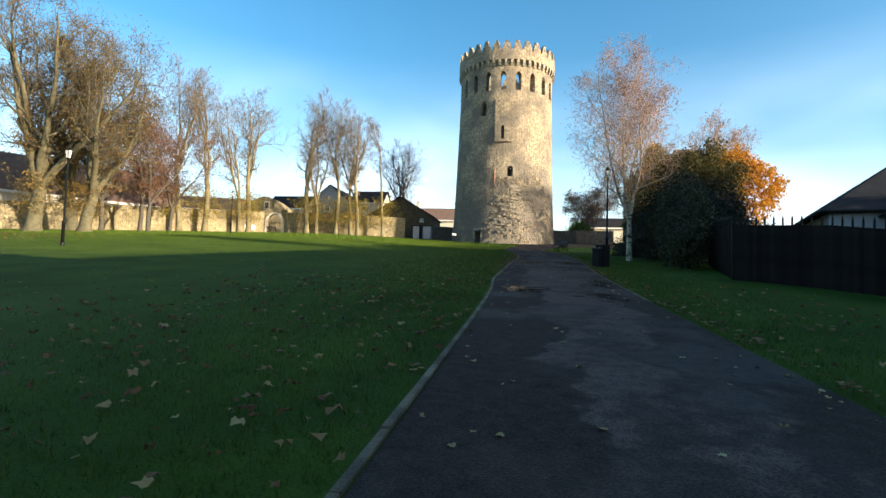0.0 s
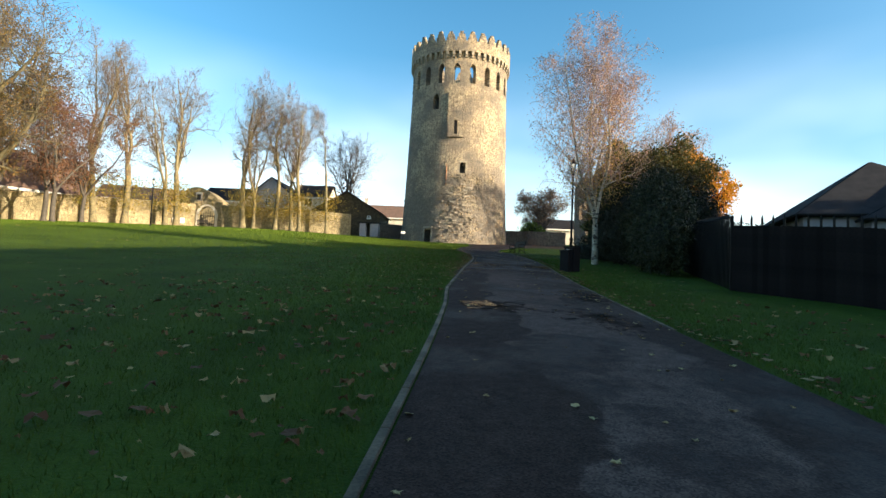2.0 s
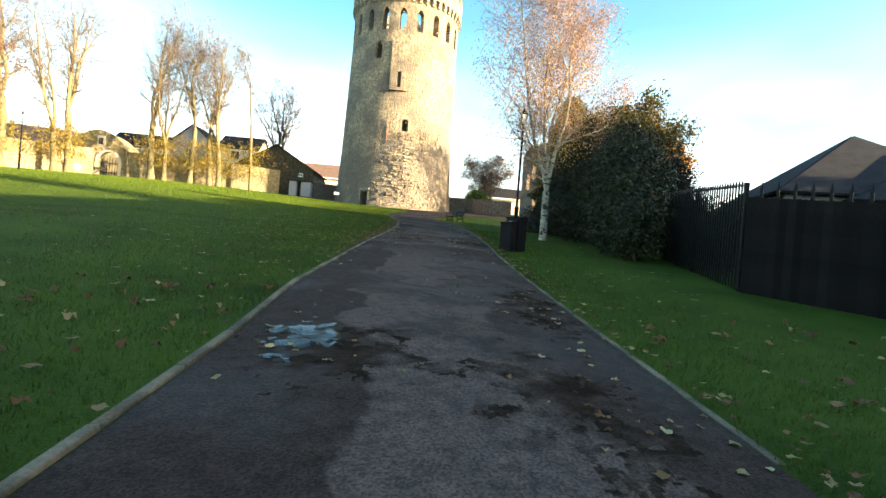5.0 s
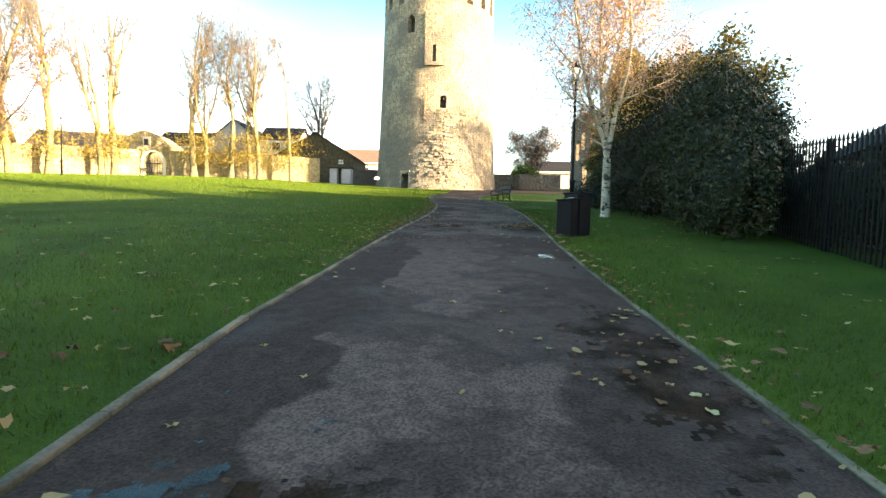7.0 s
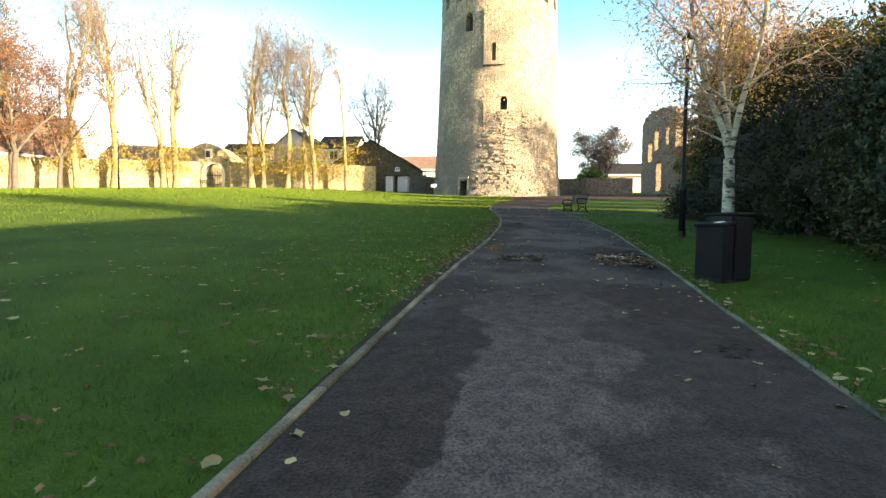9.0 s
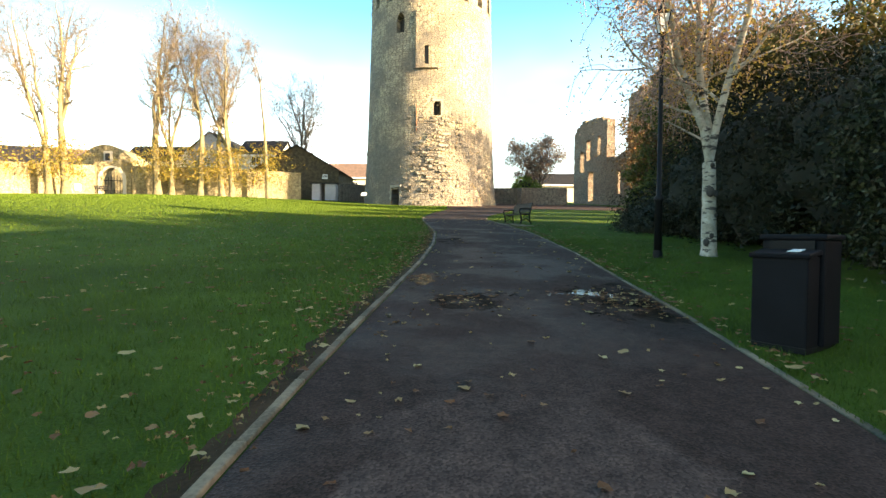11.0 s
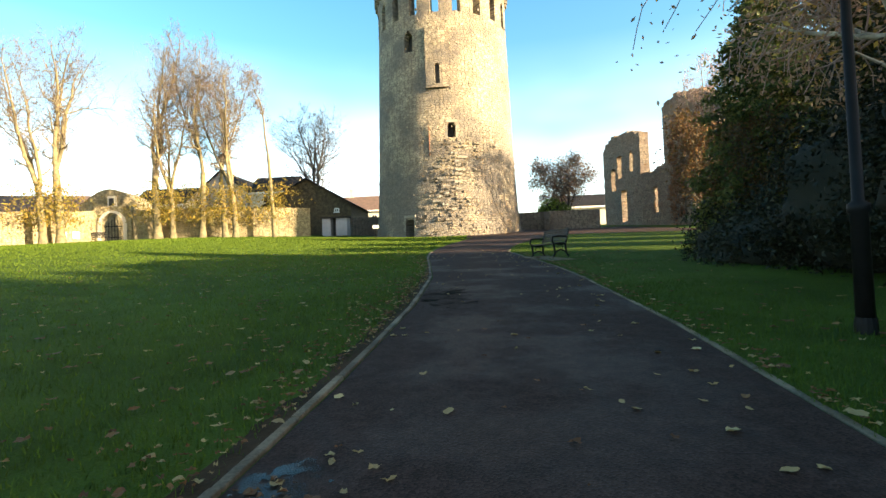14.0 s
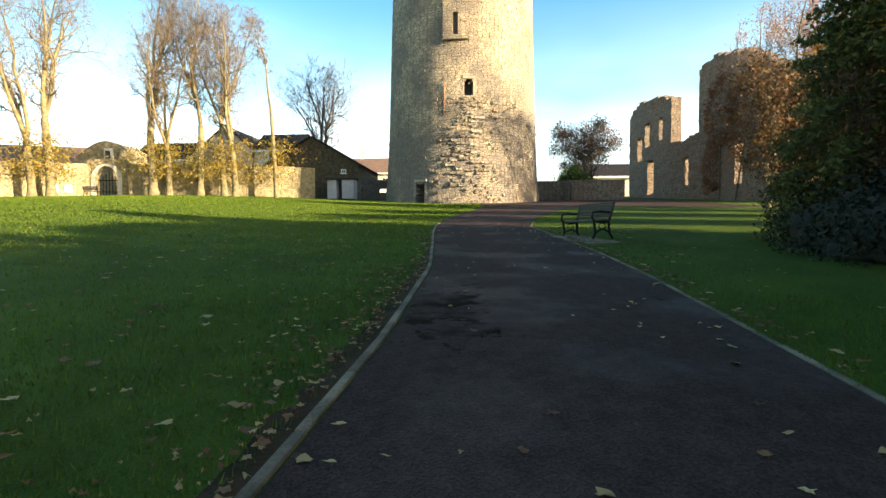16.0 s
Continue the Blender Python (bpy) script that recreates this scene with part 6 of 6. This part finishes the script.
def scatter_leaves():
    rng = random.Random(77)
    shapes = [leaf_shape("leaf", L_FALLEN if k % 3 else L_FALLEN2, k) for k in range(6)]
    for i in range(290):
        y = rng.uniform(2, 46)
        a, b = left_edge(y), right_edge(y)
        if rng.random() < 0.45:
            x = b - abs(rng.gauss(0, 0.6)) - 0.05
        elif rng.random() < 0.3:
            x = a + abs(rng.gauss(0, 0.4)) + 0.05
        else:
            x = rng.uniform(a, b)
        u = (x - a) / (b - a)
        ob = new("fallen_leaf", shapes[i % 6])
        s = rng.uniform(0.45, 0.95)
        ob.matrix_basis = Matrix.Translation((x, y, gz(x, y) + 0.014 + 0.02 * math.sin(math.pi * max(0, min(1, u))))) @ Matrix.Rotation(rng.uniform(0, 6.28), 4, "Z") @ Matrix.Diagonal((s, s, s, 1))
        tagged(ob, "dry fallen leaf lying on the tarmac path", "leaf", "leaves on the path")
    v, f = [], []

    def strew(n, fx, fy, lift, small=1.0):
        for _ in range(n):
            y = fy()
            x = fx(y)
            if lift > 0.02 and left_edge(y) - 0.08 < x < right_edge(y) + 0.05 and y < 60:
                continue
            s = small * rng.choice((0.02, 0.03, 0.035, 0.045, 0.07)) * rng.uniform(0.8, 1.2)
            r = rng.uniform(0, 6.28)
            z = gz(x, y) + lift
            k = len(v)
            v.append((x, y, z + 0.01))
            for i, (px, py) in enumerate(flake_outline(rng)):
                v.append((x + s * (px * math.cos(r) - py * math.sin(r)), y + s * (px * math.sin(r) + py * math.cos(r)), z + rng.uniform(0, 0.025)))
            for i in range(10):
                f.append((k, k + 1 + i, k + 1 + (i + 1) % 10))

    strew(2600, lambda y: left_edge(y) - 0.1 - abs(rng.gauss(0, 6)), lambda: rng.uniform(0.5, 48), 0.045)
    strew(700, lambda y: right_edge(y) + 0.05 + abs(rng.gauss(0, 2.2)), lambda: rng.uniform(0.5, 45), 0.045)
    strew(950, lambda y: right_edge(y) + rng.gauss(0.12, 0.12), lambda: rng.uniform(1, 44), 0.05)
    strew(700, lambda y: left_edge(y) - 0.2 + rng.gauss(0, 0.16), lambda: rng.uniform(18, 44), 0.05, 0.7)
    strew(650, lambda y: left_edge(y) - 0.12 - abs(rng.gauss(0, 0.5)), lambda: rng.uniform(21, 36), 0.04, 0.65)
    def near(cx, cy, r, n):
        for _ in range(n):
            x, y = rng.gauss(cx, r), rng.gauss(cy, r)
            if not left_edge(y) + 0.02 < x < right_edge(y) - 0.02:
                continue
            s, r2 = rng.uniform(0.016, 0.048), rng.uniform(0, 6.28)
            u = (x - left_edge(y)) / (right_edge(y) - left_edge(y))
            z = gz(x, y) + 0.02 + 0.02 * math.sin(math.pi * u)
            k = len(v)
            v.append((x, y, z + 0.006))
            for px, py in flake_outline(rng):
                v.append((x + s * (px * math.cos(r2) - py * math.sin(r2)), y + s * (px * math.sin(r2) + py * math.cos(r2)), z + rng.uniform(0, 0.02)))
            for i in range(10):
                f.append((k, k + 1 + i, k + 1 + (i + 1) % 10))

    for _ in range(520):
        y = rng.uniform(1.5, 15)
        x = left_edge(y) - 0.15 - rng.uniform(0, 7.5)
        if rng.random() < 0.25:
            x = right_edge(y) + rng.uniform(0.05, 4)
        s, r2, z = rng.uniform(0.04, 0.085), rng.uniform(0, 6.28), gz(x, y) + 0.05
        k = len(v)
        v.append((x, y, z + 0.03))
        for px, py in flake_outline(rng):
            v.append((x + s * (px * math.cos(r2) - py * math.sin(r2)), y + s * (px * math.sin(r2) + py * math.cos(r2)), z + rng.uniform(-0.02, 0.05)))
        for i in range(10):
            f.append((k, k + 1 + i, k + 1 + (i + 1) % 10))
    near(0.75, 26.3, 0.25, 40)
    near(0.55, 23.6, 0.3, 20)
    near(0.9, 21.5, 0.4, 14)
    for _ in range(1500):
        x, y = rng.gauss(-40, 5), rng.gauss(30, 5)
        s, r2, z = rng.uniform(0.06, 0.12), rng.uniform(0, 6.28), gz(x, y) + 0.03
        k = len(v)
        v.append((x, y, z + 0.02))
        for px, py in flake_outline(rng):
            v.append((x + s * (px * math.cos(r2) - py * math.sin(r2)), y + s * (px * math.sin(r2) + py * math.cos(r2)), z + rng.uniform(0, 0.03)))
        for i in range(10):
            f.append((k, k + 1 + i, k + 1 + (i + 1) % 10))
    near(3.4, 24.7, 0.42, 230)
    near(1.45, 24.7, 0.35, 70)
    near(2.9, 15.0, 0.5, 50)
    near(0.5, 12.8, 0.35, 14)
    near(2.4, 12.0, 0.5, 30)
    for q in range(14):
        near(0.9 + 0.2 * q, 20 + 1.3 * (q % 9), 0.9, 6)
    tagged(new("leaf_litter", raw_mesh("leaf_litter", v, f, L_FALLEN)), "scattered brown and yellow leaves lying in the grass", "leaves", "", "stuff")


scatter_leaves()


def grass_tufts():
    rng = np.random.default_rng(5)
    pts = []
    n = 150000
    yy = np.concatenate([rng.uniform(1.0, 34, 120000), rng.uniform(34, 58, 30000)])
    side = rng.random(n) < 0.6
    off = np.abs(rng.normal(0, 1, n)) * np.where(side, 2.6, 1.6)
    xs = [left_edge(y) - 0.13 - o if s else right_edge(y) + 0.04 + o for y, o, s in zip(yy, off, side)]
    v, f = [], []
    h = rng.uniform(0.03, 0.075, n)
    an = rng.uniform(0, 6.28, n)
    lean = rng.normal(0, 0.02, (n, 2))
    for i in range(n):
        x, y = float(xs[i]), float(yy[i])
        if 18 < y < 39 and left_edge(y) - 0.3 < x < left_edge(y) and i % 2:
            continue
        z = gz(x, y)
        c, s = 0.004 * math.cos(an[i]), 0.004 * math.sin(an[i])
        k = len(v)
        v += [(x - c, y - s, z), (x + c, y + s, z), (x + lean[i][0], y + lean[i][1], z + float(h[i]))]
        f.append((k, k + 1, k + 2))
    tagged(new("grass", raw_mesh("grass", v, f, M_BLADE)), "short green grass blades along the path", "grass", "", "stuff")


grass_tufts()


def lawn_tufts():
    """Grass standing on the far lawn."""
    rng = np.random.default_rng(15)
    n = 230000
    y = 20 + 58 * rng.random(n) ** 0.9
    x = 1.0 - 62 * rng.random(n) ** 1.15
    keep = np.array([float(b) < left_edge(float(a)) - 0.2 for a, b in zip(y, x)])
    x, y = x[keep], y[keep]
    n = len(x)
    yy = np.clip(y, -45, 125)
    s1, s2 = np.clip((-x - 2) / 30, 0, 1), np.clip((yy + 10) / 75, 0, 1)
    s3 = np.clip(1 - np.abs(yy - 10) / 12, 0, 1)
    z = 0.40 + 0.0835 * yy + 0.95 * s1 * s1 * (3 - 2 * s1) * s2 * s2 * (3 - 2 * s2) - 0.06 * s3 * s3 * (3 - 2 * s3)
    a, w, h = rng.uniform(0, 2 * math.pi, n), np.interp(y, [20, 34, 60], [0.004, 0.009, 0.036]) * rng.uniform(0.7, 1.3, n), rng.uniform(0.03, 0.065, n)
    v = np.empty((n * 3, 3))
    v[0::3] = np.stack([x - w * np.cos(a), y - w * np.sin(a), z], 1)
    v[1::3] = np.stack([x + w * np.cos(a), y + w * np.sin(a), z], 1)
    v[2::3] = np.stack([x + rng.normal(0, 0.012, n), y + rng.normal(0, 0.012, n), z + h], 1)
    me = raw_mesh("grass", v.tolist(), np.arange(n * 3).reshape(n, 3).tolist(), L_TUFT)
    tagged(new("grass", me), "short green grass standing on the sunny lawn", "grass", "", "stuff")


lawn_tufts()


def patch(name, x, y, rx, ry, seed, material, label, kind="", lift=0.006, cell=0.022, cut=0.0):
    """A thin ragged film on the path, cut out of a fine grid by noise."""
    v, f, ids = [], [], {}

    def vert(i, j):
        if (i, j) not in ids:
            px, py = x + i * cell, y + j * cell
            u = (px - left_edge(py)) / (right_edge(py) - left_edge(py))
            ids[(i, j)] = len(v)
            v.append((px, py, gz(px, py) + 0.012 + 0.02 * math.sin(math.pi * max(0, min(1, u))) + lift))
        return ids[(i, j)]

    for i in range(-int(rx / cell) - 1, int(rx / cell) + 1):
        for j in range(-int(ry / cell) - 1, int(ry / cell) + 1):
            a, b = (i + 0.5) * cell / rx, (j + 0.5) * cell / ry
            px, py = x + (i + 0.5) * cell, y + (j + 0.5) * cell
            if not left_edge(py) + 0.03 < px < right_edge(py) - 0.03:
                continue
            q = Vector((px * 2.2, py * 2.2, seed * 5.3))
            n = 0.7 * noise.noise(q) + 0.55 * noise.noise(q * 3.1) + 0.4 * noise.noise(q * 8)
            if 1 - math.sqrt(a * a + b * b) + n * 0.9 - 0.25 - cut > 0:
                f.append((vert(i, j), vert(i + 1, j), vert(i + 1, j + 1), vert(i, j + 1)))
    return tagged(new(name, raw_mesh(name, v, f, material, True)), label, name.replace("_", " "), "", kind)


patch("puddle", 0.5, 13.1, 0.6, 1.2, 1, M_PUDDLE, "shallow puddle that mirrors the sky, near the kerb", cut=0.5)
patch("puddle", 3.08, 19.7, 0.22, 0.3, 2, M_PUDDLE, "small shallow puddle with leaves in it")
patch("puddle", 2.95, 25.1, 0.75, 0.45, 3, M_PUDDLE, "shallow puddle of dirty water with drifted leaves", cut=0.5)
patch("puddle", 0.78, 26.1, 0.26, 0.8, 4, M_PUDDLE, "narrow puddle against the kerb", cut=0.3)


def verge():
    """Bare soil and crushed leaves in a ragged strip outside the left kerb."""
    v, f = [], []
    rows = np.arange(17.0, 40.0, 0.06)
    for y in rows:
        w = 0.2 * min(1.0, (y - 17) / 5, (40 - y) / 4) * (1 + 0.9 * noise.noise(Vector((y * 0.9, 3, 0))) + 0.5 * noise.noise(Vector((y * 5, 7, 0))))
        a = left_edge(y) - 0.085
        for k in range(4):
            x = a - max(0.03, w) * k / 3
            v.append((x, y, gz(x, y) + 0.014 - 0.004 * k))
    for j in range(len(rows) - 1):
        for k in range(3):
            f.append((j * 4 + k, j * 4 + k + 1, j * 4 + k + 5, j * 4 + k + 4))
    tagged(new("verge", raw_mesh("verge", v, f, M_SOIL, True)), "bare soil strip with crushed leaves along the kerb", "soil", "", "stuff")


verge()
M_SILT = mat("damp_silt", (0.055, 0.026, 0.013), (0.022, 0.012, 0.007), 0.98, 6, 0.8, 60, dist=0.012)
M_SILT.node_tree.nodes["Principled BSDF"].inputs["Specular IOR Level"].default_value = 0.05
thin_film(M_SILT, 0.0, 0.7, 3.0)
patch("silt", 0.75, 12.6, 0.9, 0.9, 6, M_SILT, "brown damp silt and leaf dust on the path", "stuff", 0.0015, 0.025, 0.1)
patch("silt", 1.45, 24.7, 0.6, 0.7, 7, M_SILT, "brown damp silt and leaf dust on the path", "stuff", 0.0015, 0.025)
patch("silt", 3.5, 24.8, 0.9, 1.3, 8, M_SILT, "brown damp silt and leaf dust on the path", "stuff", 0.0015, 0.025)
patch("silt", 2.3, 12.0, 0.7, 1.3, 9, M_SILT, "brown damp silt and leaf dust on the path", "stuff", 0.0015, 0.025, 0.1)
patch("silt", 2.9, 14.8, 0.5, 1.6, 10, M_SILT, "brown damp silt and leaf dust on the path", "stuff", 0.0015, 0.025)
patch("silt", 1.2, 33.0, 0.6, 1.6, 11, M_SILT, "brown damp silt and leaf dust on the path", "stuff", 0.0015, 0.025, 0.1)


def kerbs():
    bm = bmesh.new()
    bm_box(bm, (0.068, 0.895, 0.2), (0, 0, -0.068), None, 0.01)
    k = finish("kerb_stone", bm, M_KERB)
    rng = random.Random(8)
    for edge, s in ((left_edge, -1), (right_edge, 1)):
        y = 0.4 if s < 0 else 0.4
        while y < 47:
            x0, x1 = edge(y), edge(y + 0.9)
            xm, ym = (x0 + x1) / 2, y + 0.45
            up = (gz(xm, y + 0.9) - gz(xm, y)) / 0.9
            low = 0.0 if s < 0 else (-0.04 if y < 11 else -0.022)
            m = Matrix.Translation((xm + s * 0.055, ym, gz(xm, ym) + low + rng.uniform(-0.006, 0.006))) @ Matrix.Rotation(-math.atan2(x1 - x0, 0.9), 4, "Z") @ Matrix.Rotation(math.atan(up) + rng.uniform(-0.006, 0.006), 4, "X")
            part("kerb_stone", k, None, pavement, at=m)
            y += 0.9


kerbs()
